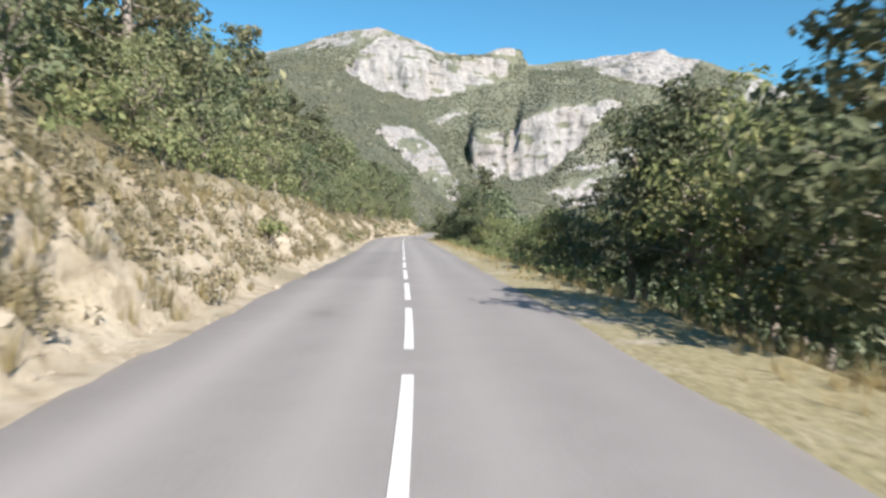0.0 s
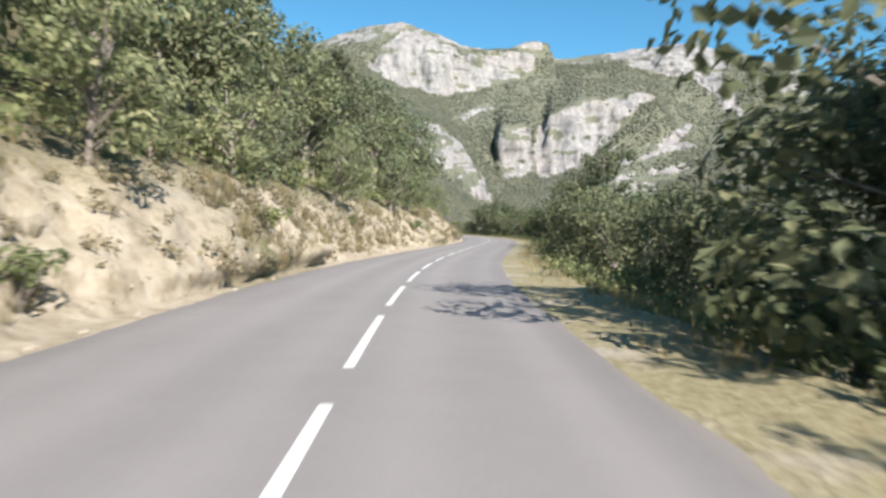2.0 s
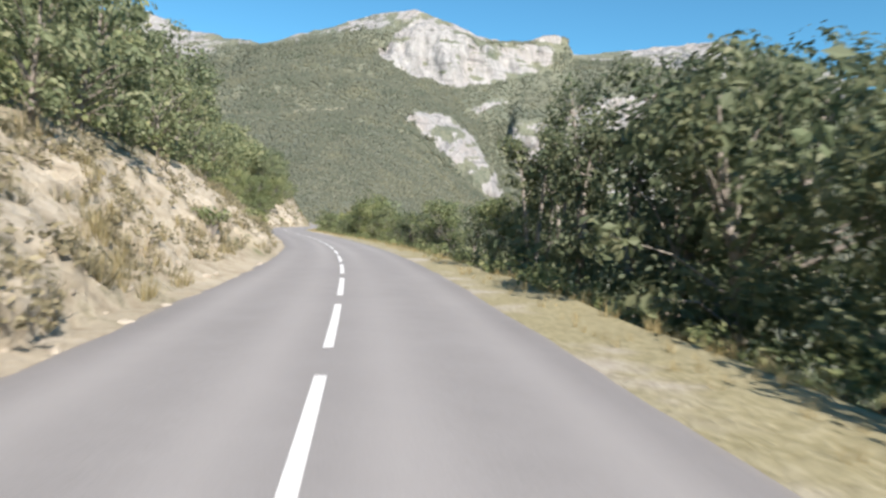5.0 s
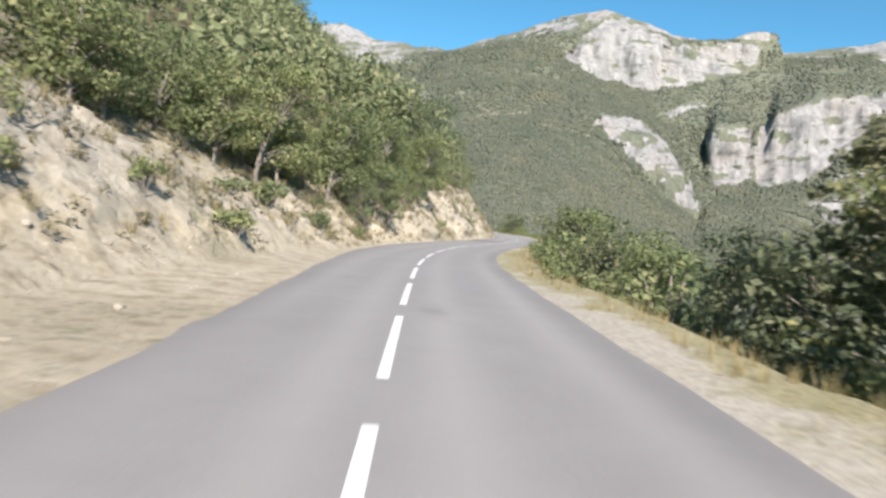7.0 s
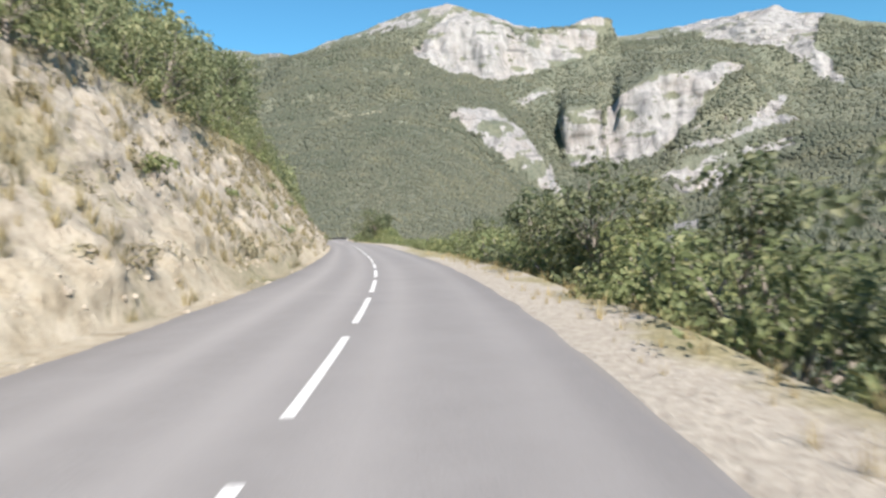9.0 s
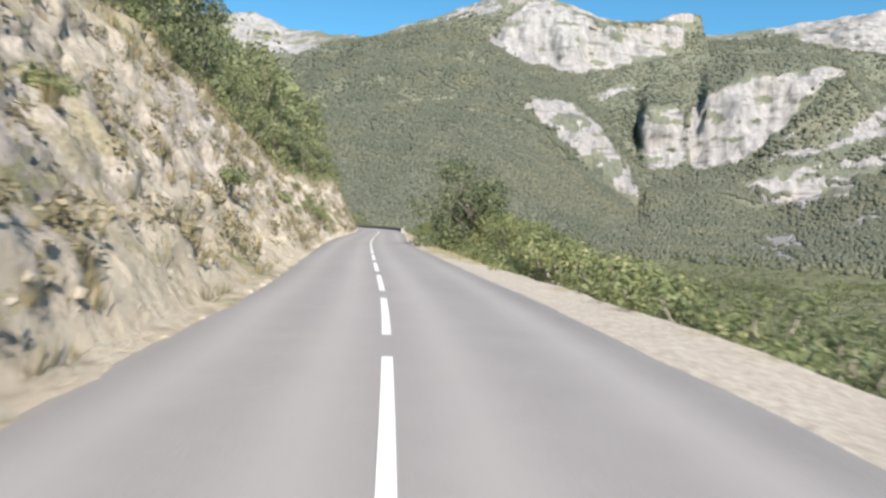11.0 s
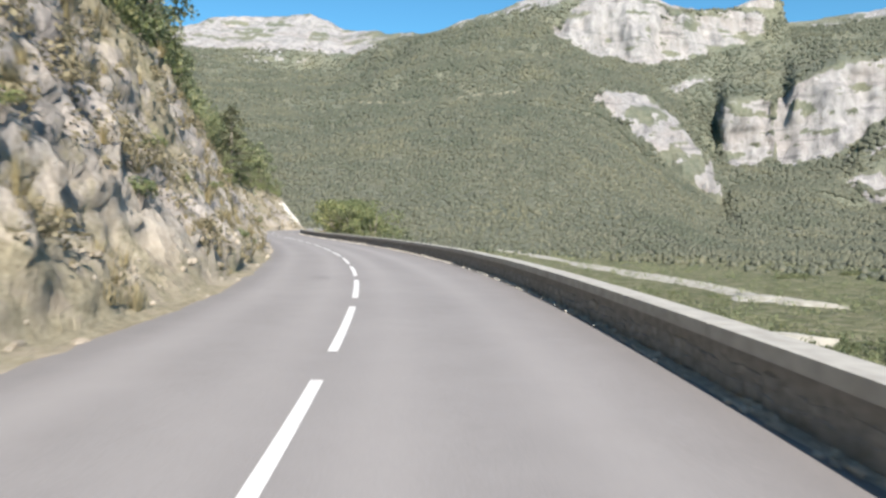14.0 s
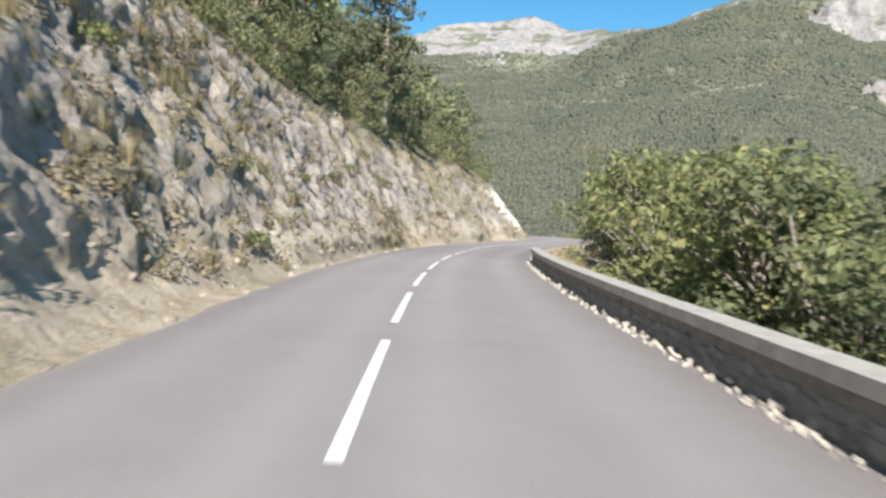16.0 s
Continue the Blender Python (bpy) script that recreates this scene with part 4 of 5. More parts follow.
def pine(seed, height, count, size, label):
    """A mountain pine: straight stem, whorls of drooping boughs with needle tufts."""
    rng = np.random.default_rng(seed)
    rad = height * 0.016
    pieces = [tube([(0, 0, -0.4), (0.02, 0.03, height * 0.5), (0, 0.05, height * 0.97)], [rad * 1.3, rad * 0.8, rad * 0.15])]
    cs, rs_ = [], []
    for k in range(26):
        h = height * (0.22 + 0.74 * k / 26)
        t = k * 2.4 + rng.uniform(-0.4, 0.4)
        w = height * (0.30 * (1 - (h / height) ** 1.6) + 0.04) * rng.uniform(0.65, 1.2)
        tip = np.array([math.cos(t) * w, math.sin(t) * w, h + 0.05 * height * rng.uniform(-0.5, 0.8)])
        pieces.append(tube([(0, 0, h), tip * (0.5, 0.5, 1), tip], [rad * 0.35, rad * 0.22, rad * 0.08], 4))
        for q in (0.45, 0.75, 1.0):
            cs.append(np.array([tip[0] * q, tip[1] * q, h + (tip[2] - h) * q + 0.02 * height]))
            rs_.append(height * rng.uniform(0.045, 0.085))
    thing = empty_thing("pine_tree", label, "tree", "roadside trees")
    wooden(thing, pieces, 1, "grey-brown bark trunk and boughs")
    v, f = leaves(rng, np.array(cs), np.array(rs_), count, size, 0.6, 0.6)
    part("crown", mesh_from("crown", v, f, PINE, True), thing)
    return thing


def shrub(seed, height, count, size, label, mat):
    rng = np.random.default_rng(seed)
    cs, rs_, pieces = [], [], []
    for k in range(11):
        t = k * 2.4 + rng.uniform(-0.3, 0.3)
        w = height * 0.55 * rng.uniform(0.1, 1)
        c = np.array([math.cos(t) * w, math.sin(t) * w, height * rng.uniform(0.25, 0.75)])
        cs.append(c), rs_.append(height * rng.uniform(0.16, 0.30))
        pieces.append(tube([(c[0] * 0.1, c[1] * 0.1, -0.2), c * (0.6, 0.6, 0.55), c], [0.03 * height, 0.018 * height, 0.006 * height], 4))
    thing = empty_thing("shrub", label, "shrub", "roadside shrubs")
    wooden(thing, pieces, 0, "thin branching woody base")
    v, f = leaves(rng, np.array(cs), np.array(rs_), count, size, 0.85)
    part("foliage", mesh_from("foliage", v, f, mat, True), thing)
    return thing


# oak leaves darkened, so the shade on the right-hand trees sits in the colour
SHADED = leaf_material("shaded_oak_leaves", (0.092, 0.12, 0.074), (0.185, 0.217, 0.134), (0.275, 0.29, 0.19))
NEAR_OAK = [oak(100 + k, 5.0, 4000, 0.14, "downy oak with a dense green crown beside the road", 0.2, SHADED) for k in range(4)]
HEDGE = [oak(110 + k, 4.0, 2200, 0.16, "bushy oak with leaves darkened for shade, forming a roadside hedge", 0.08, SHADED, "hedge_oak") for k in range(3)]
LEAFY = [oak(150 + k, 4.0, 3400, 0.125, "light green leafy young tree beside the road", 0.10, SHRUB, "leafy_tree") for k in range(3)]
BUSHY = [oak(120 + k, 4.0, 1900, 0.165, "bushy young oak leafy down to the ground above the cutting", 0.08, None, "bushy_oak") for k in range(4)]
TALL = [oak(130 + k, 6.0, 3600, 0.175, "taller downy oak rising behind the bushes on the hillside") for k in range(3)]
AIRY = [airy_oak(160 + k, 6.0, 2600, 0.135, "tall thin-crowned oak with bare leaning stems beside the road") for k in range(4)]
NEAR_PINE = [pine(140 + k, 7.0, 2800, 0.21, "grey-green mountain pine on the slope beside the road") for k in range(3)]
SHRUBS = [shrub(180 + k, 1.6, 950, 0.10, "leafy green shrub at the edge of the verge", SHRUB) for k in range(3)]
SMALL = [shrub(190 + k, 0.7, 350, 0.10, "low green bush growing on the rock cutting", SHRUB) for k in range(2)]
OWN = {id(k): h for kinds, h in ((NEAR_OAK, 5.0), (HEDGE, 4.0), (LEAFY, 4.0), (BUSHY, 4.0), (TALL, 6.0), (AIRY, 6.0), (NEAR_PINE, 7.0), (SHRUBS, 1.6), (SMALL, 0.7)) for k in kinds}
used = set()
rng = np.random.default_rng(7)


def plant(kinds, s, u, height, base=None, sink=0.15):
    """Stands one of the kinds at a place beside the road; height in metres."""
    ob = kinds[int(rng.integers(len(kinds)))]
    x, y = place(s, u)
    z = (float(side_height(np.array(s), np.array(u))) if base is None else base) - sink
    k = height / OWN[id(ob)]
    m = Matrix.LocRotScale((float(x), float(y), z), Euler((0, 0, rng.uniform(0, 6.28))), None)
    if ob.name not in used:
        used.add(ob.name)
        made = ob
        made.matrix_basis = m
    else:
        made = copy_thing(ob, m)
    made.scale = (k * rng.uniform(0.9, 1.15), k * rng.uniform(0.9, 1.15), k)
    return made


# left side: trees above the cutting
s = -4.0
while s < 530:
    top = float(knots(TOP_U, s))
    if 200 < s < 226:
        if rng.random() < 0.35:
            plant(BUSHY, s, top - rng.uniform(-1.0, 2.0), rng.uniform(1.6, 2.6))
    else:
        high, leafy = s > 300, 222 < s < 262
        plant(LEAFY if leafy else BUSHY, s, top + 0.2 - rng.uniform(0, 1.2) - (0.6 if high else 0), rng.uniform(2.4, 4.2) * (1.15 if 356 < s < 396 else 0.85 if high else 1))
        if not leafy and rng.random() < 0.25:
            plant(NEAR_PINE if s < 120 and rng.random() < 0.5 else TALL, s + 1.2, top - rng.uniform(2.2, 4.0), rng.uniform(5.0, 7.5))
    s += rng.uniform(3.0, 4.2)
for s, back, h in ((452, 3.0, 7.5), (497, 0.6, 9.6), (3, 1.5, 7.0), (18, 2.0, 7.5)):
    plant(NEAR_PINE, s, float(knots(TOP_U, s)) - back, h)

s = 30.0
while s < 140:
    plant(TALL if rng.random() < 0.6 else NEAR_PINE, s, float(knots(TOP_U, s)) - rng.uniform(2.0, 3.8), rng.uniform(6.6, 8.2))
    s += rng.uniform(4.0, 6.5)

# right side: the hedge and the trees behind it, as the height of their tops above the road along s
EDGE_S = [6, 9, 13, 17, 20, 22, 26, 32, 37, 41, 44, 48, 52, 55, 62, 64, 67, 69, 71, 77, 88, 95, 99, 101, 104, 107, 112, 122, 126, 132, 150, 160, 166, 172,
          175, 177, 181, 188, 195, 200, 204, 210, 213, 216, 220, 232, 237, 246, 252, 261, 266, 275, 282, 295, 310, 332, 342, 352, 357, 361, 366,
          372, 377, 382, 386, 390, 392, 397, 400, 404]
EDGE_Z = [4.4, 3.4, 4.2, 5.0, 4.6, 2.4, 1.9, 1.9, 1.5, 1.4, 2.2, 2.9, 3.8, 4.6, 4.6, 5.2, 5.6, 3.8, 2.4, 2.2, 2.7, 2.8, 3.4, 4.8, 5.0, 3.0, 3.2, 4.4, 4.8, 3.8, 3.4, 3.8, 4.6, 5.0,
          4.2, 3.2, 2.5, 2.3, 1.9, 2.4, 3.0, 4.2, 3.8, 2.6, 1.1, 1.2, 1.7, 1.4, 1.6, 0.8, 1.1, 1.7, 2.0, 1.4, 0.8, 0.5, 1.2, 1.5, 2.3, 2.6, 3.9,
          4.3, 3.3, 3.0, 2.2, 2.2, 3.2, 3.4, 3.0, 2.4]
EDGE_AT = ([0, 58, 64, 72, 76, 110, 160, 165, 178, 188, 218, 224, 300, 335, 345, 352, 360, 366, 378, 384, 404],
           [6.0, 5.8, 5.8, 5.8, 5.8, 6.0, 5.8, 6.1, 6.1, 5.8, 6.0, 4.9, 4.9, 4.8, 5.2, 5.6, 5.7, 6.5, 6.6, 6.0, 5.9])
behind = []
s = 9.5
while s < 396.5:
    high = float(np.interp(s, EDGE_S, EDGE_Z))
    u = float(np.interp(s, *EDGE_AT)) + rng.uniform(-0.25, 0.3)
    h = high * (rng.uniform(0.5, 1.5) if 218 < s < 330 else rng.uniform(0.84, 1.08)) - float(side_height(np.array(s), np.array(u))) + 0.1
    thin = 362 < s < 397
    if h < 2.5:
        plant(SHRUBS, s, u, h)
    elif thin:
        plant(AIRY, s, u + rng.uniform(-0.2, 0.8), h * 1.05)
        if s < 386:
            plant(LEAFY, s + 1.1, u + rng.uniform(0.2, 0.9), h * rng.uniform(0.72, 0.9))
    elif h < 5.2:
        plant(LEAFY if 202 < s < 217 or 22 < s < 46 or 326 < s < 362 or s > 384 or rng.random() < 0.2 else HEDGE, s, u, h)
    else:
        plant(NEAR_PINE if s < 9 else AIRY, s, u + 0.3, h * 1.05)
    if high > 2.6 and not thin:
        behind.append((s + 1.0, u + 2.0, h * 1.08))
    s += max(1.7, 0.62 * (high + 0.6)) * rng.uniform(0.85, 1.15)
for s, u, h in ((218.5, 6.2, 4.6), (6.8, 5.5, 6.2), (24.5, 7.0, 4.4), (248.5, 6.2, 3.2), (66.0, 7.6, 8.8), (11.2, 6.6, 3.9), (13.2, 7.2, 4.9), (15.4, 6.5, 5.7), (17.6, 7.2, 6.5), (19.6, 6.9, 6.1)):
    plant(NEAR_PINE, s, u, h)
for s, u, h in ((101.0, 5.9, 5.6), (103.5, 6.6, 6.8), (105.5, 6.9, 6.4), (167.0, 5.4, 5.6), (171.5, 6.8, 6.2), (174.5, 7.2, 6.0), (363.5, 6.2, 6.2), (372.5, 5.6, 5.4), (94.5, 6.8, 6.8), (128.0, 6.6, 6.2), (389.5, 5.6, 4.6)):
    plant(AIRY, s, u, h)
for s, u, h in ((-2.0, 6.2, 4.6), (1.0, 6.4, 4.8), (6.5, 6.9, 6.6), (58.5, 6.9, 5.6), (61.5, 6.6, 6.2), (64.0, 6.8, 6.6), (66.5, 7.0, 7.2), (68.5, 7.4, 7.6), (71.0, 7.6, 7.2),
                (163.0, 6.7, 6.4), (166.0, 6.9, 7.0), (358.5, 6.3, 6.4)):
    plant(NEAR_OAK, s, u, h)
for s, u, h in ((229.0, 6.6, 3.4), (234.5, 6.2, 3.9), (238.5, 7.0, 3.3), (243.0, 6.4, 4.2), (255.0, 6.6, 3.2), (262.5, 6.4, 3.0)):
    plant(LEAFY, s, u, h)
# low growth along the foot of the hedge, past counting
low_s = np.arange(2, 399.6, 0.42)
low_u = knots(VERGE_U, low_s) + rng.uniform(-0.05, 1.9, len(low_s)) ** 1.0
low_u = low_u + 0.5 * smooth(338, 344, low_s) * smooth(380, 374, low_s)
low_h = rng.uniform(0.3, 0.75, len(low_s)) * (1 + 1.1 * smooth(345, 352, low_s) * smooth(376, 370, low_s) + 0.4 * smooth(0.8, 1.8, low_u - knots(VERGE_U, low_s)))
keep = fbm(low_s * 0.15, low_u * 0.3, 0, 2, 161) > -0.45
low_s, low_u, low_h = low_s[keep], low_u[keep], low_h[keep]
lx, ly = place(low_s, low_u)
centres = np.repeat(np.stack([lx, ly, side_height(low_s, low_u) + low_h * 0.35], -1), 3, 0)
reach = np.repeat(low_h, 3)
centres = centres + rng.normal(0, 0.45, centres.shape) * reach[:, None] * (1, 1, 0.35)
v, f = leaves(np.random.default_rng(24), centres, reach * rng.uniform(0.3, 0.6, len(reach)), 90 * len(low_s), 0.11)
tagged(new("verge_scrub", mesh_from("verge_scrub", v, f, SHRUB, True)), "low green scrub and weeds along the verge", "scrub", kind="stuff")
# beyond the parapet and past its end
for s0, s1, u0, u1, lo, hi, gap, kinds in ((470, 500, 6.0, 9.0, 5.0, 6.5, 2.8, NEAR_OAK + LEAFY), (450, 470, 7.0, 9.5, 3.2, 4.4, 3.2, HEDGE), (468, 480, 6.6, 8.2, 5.8, 6.6, 2.6, LEAFY), (500, 540, 5.0, 8.0, 3.6, 5.2, 3.4, BUSHY)):
    s = s0
    while s < s1:
        plant(kinds, s, rng.uniform(u0, u1), rng.uniform(lo, hi))
        s += gap * rng.uniform(0.75, 1.3)
for s0, s1, u0, u1, lo, hi, gap in ((382, 400, 4.2, 5.4, 0.8, 1.4, 2.0), (404, 418, 5.5, 8, 1.8, 2.6, 1.8),
                                    (418, 470, 6, 11, 1.0, 1.8, 3.0)):
    s = s0
    while s < s1:
        plant(SHRUBS, s, rng.uniform(u0, u1), rng.uniform(lo, hi))
        s += gap * rng.uniform(0.6, 1.4)
for s, u, h in ((398.5, 6.2, 3.2), (400.5, 6.8, 3.6), (402.5, 6.4, 3.3), (404.5, 7.6, 3.8), (407.0, 8.4, 3.9), (399.0, 4.9, 2.8), (401.0, 5.3, 3.3), (403.2, 5.7, 3.7), (405.5, 6.4, 4.0)):
    plant(LEAFY, s, u, h)
for s, u, h in ((395.5, 3.9, 1.2), (396.6, 4.3, 1.4), (397.6, 3.7, 1.1), (398.8, 3.9, 1.2), (399.8, 4.2, 1.4), (401.2, 4.4, 1.3), (403.0, 4.6, 1.5)):
    plant(SHRUBS, s, u, h)
# leafy young trees growing low on the bank before and after the bend
s = 226.0
while s < 258:
    top, toe = float(knots(TOP_U, s)), float(toe_line(s))
    plant(LEAFY, s, toe + (top - toe) * rng.uniform(0.75, 1.0), rng.uniform(3.0, 4.6))
    s += rng.uniform(1.6, 2.4)
for s, u, h in ((242, -4.3, 2.6), (244.5, -4.6, 3.0), (246, -4.2, 2.4), (248.5, -4.8, 2.8), (251.5, -5.0, 2.6), (254.5, -5.2, 2.4)):
    plant(LEAFY, s, u, h)
for s, h in ((205, 2.6), (207, 3.0), (221, 2.2)):
    plant(SHRUBS, s, float(toe_line(s)) - 2.6, h * 0.6)


def deep_woods(name, label, places, seed, mat, per_tree, size):
    """Trees too deep in the wood to tell apart: leafy clumps in one mesh. places: s, u, height."""
    r = np.random.default_rng(seed)
    p = np.array(places)
    x, y = place(p[:, 0], p[:, 1])
    z = side_height(p[:, 0], p[:, 1])
    n, h = 7, p[:, 2]
    t = r.uniform(0, 6.283, (len(p), n))
    w = h[:, None] * r.uniform(0.05, 0.32, (len(p), n))
    c = np.stack([x[:, None] + np.cos(t) * w, y[:, None] + np.sin(t) * w, z[:, None] + h[:, None] * r.uniform(0.2, 0.88, (len(p), n))], -1).reshape(-1, 3)
    rad = np.repeat(h, n) * r.uniform(0.13, 0.24, len(p) * n)
    v, f = leaves(r, c, rad, per_tree * len(p), size)
    return tagged(new(name, mesh_from(name, v, f, mat, True)), label, "woods", kind="stuff")


spots = []
for s in np.arange(-20, 540, 2.6):
    top = float(knots(TOP_U, s))
    for row in (2.6, 5, 7.5, 11, 15, 20, 27):
        if (200 < s < 226 and row < 7) or rng.random() < (0.12 if row < 9 else 0.4):
            continue
        spots.append((s + rng.uniform(-1.5, 1.5), top - row - rng.uniform(0, 3), rng.uniform(4.0, 7.0)))
for s in np.arange(-20, 540, 4.5):
    for row in (34, 42, 50, 57):
        spots.append((s + rng.uniform(-2, 2), float(knots(TOP_U, s)) - row + rng.uniform(-2, 4), rng.uniform(5.0, 8.0)))
deep_woods("hillside_woods", "dense oak and pine woods on the hillside above the road", spots, 21, OAK, 120, 0.52)
spots = list(behind)
for s in np.arange(-20, 540, 2.8):
    for row in (8.5, 12, 17, 23, 30):
        if (399 < s < 470 and row < 12) or rng.random() < (0.6 if 358 < s < 400 and row < 20 else 0.15):
            continue
        low = smooth(18, 24, s) * smooth(60, 44, s) + smooth(178, 186, s) * smooth(352, 344, s)
        spots.append((s + rng.uniform(-1.5, 1.5), row + rng.uniform(0, 3), rng.uniform(2.6, 4.6) * (1 - 0.4 * float(low) * (row < 16))))
deep_woods("valley_woods", "oak woods on the slope falling to the valley", spots, 22, OAK, 120, 0.42)

spots = []
for s in np.arange(-12, 536, 0.62):
    if 200 < s < 220 and rng.random() < 0.75:
        continue
    for row in (0.0, 1.1, 2.4):
        if rng.random() < 0.85:
            spots.append((s + rng.uniform(-0.4, 0.4), float(knots(TOP_U, s)) + 0.15 - row - rng.uniform(0, 0.9), rng.uniform(0.55, 1.5)))
for s in np.arange(219, 264, 0.34):
    spots.append((s, float(knots(TOP_U, s)) + rng.uniform(-2.2, 0.9), rng.uniform(1.7, 3.2)))
deep_woods("hillside_undergrowth", "low green and straw-coloured undergrowth along the top of the cutting", spots, 27, SHRUB, 48, 0.15)

# low bushes on the cutting itself
BS, BF, BP = bank_grid
rows_i = np.arange(len(BS))
for s0, s1, lo, hi, gap in ((0, 190, 0.5, 0.9, 14), (190, 240, 0.6, 1.2, 3.5), (240, 300, 0.5, 0.9, 9), (300, 360, 0.5, 0.9, 9), (364, 372, 0.4, 0.7, 1.6), (372, 410, 0.4, 0.7, 9), (410, 500, 0.3, 0.6, 2.6)):
    s = s0
    while s < s1:
        i = int(np.abs(BS[:, 0] - s).argmin())
        j = int(rng.integers(5, 36))
        ob = plant(SMALL, s, -4, rng.uniform(lo, hi))
        ob.location = Vector(BP[i, j].tolist()) + Vector((0, 0, -0.1))
        s += gap * rng.uniform(0.6, 1.4)
for s, j, h in ((362.0, 16, 0.9), (363.2, 13, 1.1), (364.3, 15, 0.9), (365.6, 12, 1.0), (368.6, 13, 0.9), (369.8, 11, 1.0), (371.0, 14, 0.8), (375.5, 12, 0.8), (377.0, 13, 0.7)):
    ob = plant(SHRUBS, s, -4, h)
    ob.location = Vector(BP[int(np.abs(BS[:, 0] - s).argmin()), j].tolist()) + Vector((0, 0, -0.15))


# ---- dry grass and loose stones ----
def tufts(points, sizes, blades, seed, name, label, mat, stiff=0.5):
    r = np.random.default_rng(seed)
    n = len(points)
    p = np.repeat(points, blades, 0)
    h = np.repeat(sizes, blades) * r.uniform(0.5, 1.15, n * blades)
    t = r.uniform(0, 6.283, n * blades)
    lean = r.uniform(0.1, 1.0, n * blades) * stiff * 2
    d = np.stack([np.cos(t), np.sin(t), 0 * t], -1)
    root = p + d * (r.uniform(0, 0.3, n * blades) * h)[:, None]
    side = np.stack([-np.sin(t), np.cos(t), 0 * t], -1) * (0.026 * h)[:, None]
    tip = root + d * (h * lean * 0.6)[:, None] + np.stack([0 * h, 0 * h, h * (1 - 0.3 * lean)], -1)
    v = np.stack([root - side - (0, 0, 0.05), root + side - (0, 0, 0.05), tip], 1).reshape(-1, 3)
    me = mesh_from(name, v, np.arange(len(v)).reshape(-1, 3), mat, True)
    return tagged(new(name, me), label, "grass", kind="stuff")


flat_i = np.flatnonzero((BF.ravel() > 0.1) & (BF.ravel() < 1.25) & (BS.ravel() > -8) & (BS.ravel() < 520))
clump = fbm(BP[..., 0] * 0.5, BP[..., 1] * 0.5, BP[..., 2] * 0.5, 3, 77).ravel()[flat_i]
sparse = smooth(350, 360, BS.ravel()) * smooth(412, 404, BS.ravel()) * (BF.ravel() < 0.95)
want = flat_i[clump + rng.normal(0, 0.25, len(flat_i)) > 0.12 + 0.06 * knots(ROCKY, BS.ravel()[flat_i])]
want = want[rng.random(len(want)) > 0.42 * sparse[want]]
pick = rng.choice(want, 5600, replace=False)
pts = BP.reshape(-1, 3)[pick]
tufts(pts, rng.uniform(0.15, 0.42, len(pts)), 34, 3, "dry_grass", "tufts of bleached dry grass on the cutting", DRY)
pick = rng.choice(want, 2600, replace=False)
pts = BP.reshape(-1, 3)[pick]
tufts(pts, rng.uniform(0.2, 0.5, len(pts)), 34, 6, "olive_tufts", "grey-green tufts of herbs on the cutting", HERB, 0.8)
soft = np.flatnonzero((BF.ravel() > 0.16) & (BF.ravel() < 1.0) & (BS.ravel() > -8) & (BS.ravel() < 520))
soft = soft[rng.random(len(soft)) < (1.0 - 0.5 * knots(ROCKY, BS.ravel()[soft])) * (1 - 0.42 * sparse[soft])]
pick = rng.choice(soft, 4000, replace=False)
pts = BP.reshape(-1, 3)[pick]
dome = rng.uniform(0.11, 0.33, len(pts)) * rng.uniform(0.6, 1.25, len(pts))
v, f = leaves(np.random.default_rng(28), np.repeat(pts, 2, 0) + rng.normal(0, 0.09, (len(pts) * 2, 3)), np.repeat(dome, 2), 56 * len(pts), 0.095, 0.8, 0.6)
tagged(new("herb_tussocks", mesh_from("herb_tussocks", v, f, HERB, True)), "round olive-brown tussocks of herbs on the pale cutting", "grass", kind="stuff")
n = 5200
gs_, gu_ = rng.uniform(-6, 520, n), rng.uniform(0, 1, n)
keep = ~((gs_ > 300) & (gs_ < 345)) & ~((gs_ > 399) & (gs_ < 482)) & ~((gs_ > 345) & (gs_ < 399) & (rng.random(n) < 0.7))
gs_, gu_ = gs_[keep], gu_[keep]
gu2 = knots(VERGE_U, gs_) - 0.9 + 1.9 * gu_
px, py = place(gs_, gu2)
tufts(np.stack([px, py, side_height(gs_, gu2) - 0.02], -1), rng.uniform(0.12, 0.38, len(gs_)) * (0.5 + 0.7 * gu_), 14, 4, "verge_grass", "dry yellow grass along the verge", DRY)


def ico():
    bm = bmesh.new()
    bmesh.ops.create_icosphere(bm, subdivisions=1, radius=1)
    v = np.array([q.co[:] for q in bm.verts])
    f = np.array([[q.index for q in p.verts] for p in bm.faces])
    bm.free()
    return v, f


IV, IF = ico()


OV = np.array([(1, 0, 0), (0, 1, 0), (-1, 0, 0), (0, -1, 0), (0, 0, 1), (0, 0, -1)], float)
OF = np.array([(0, 1, 4), (1, 2, 4), (2, 3, 4), (3, 0, 4), (1, 0, 5), (2, 1, 5), (3, 2, 5), (0, 3, 5)])


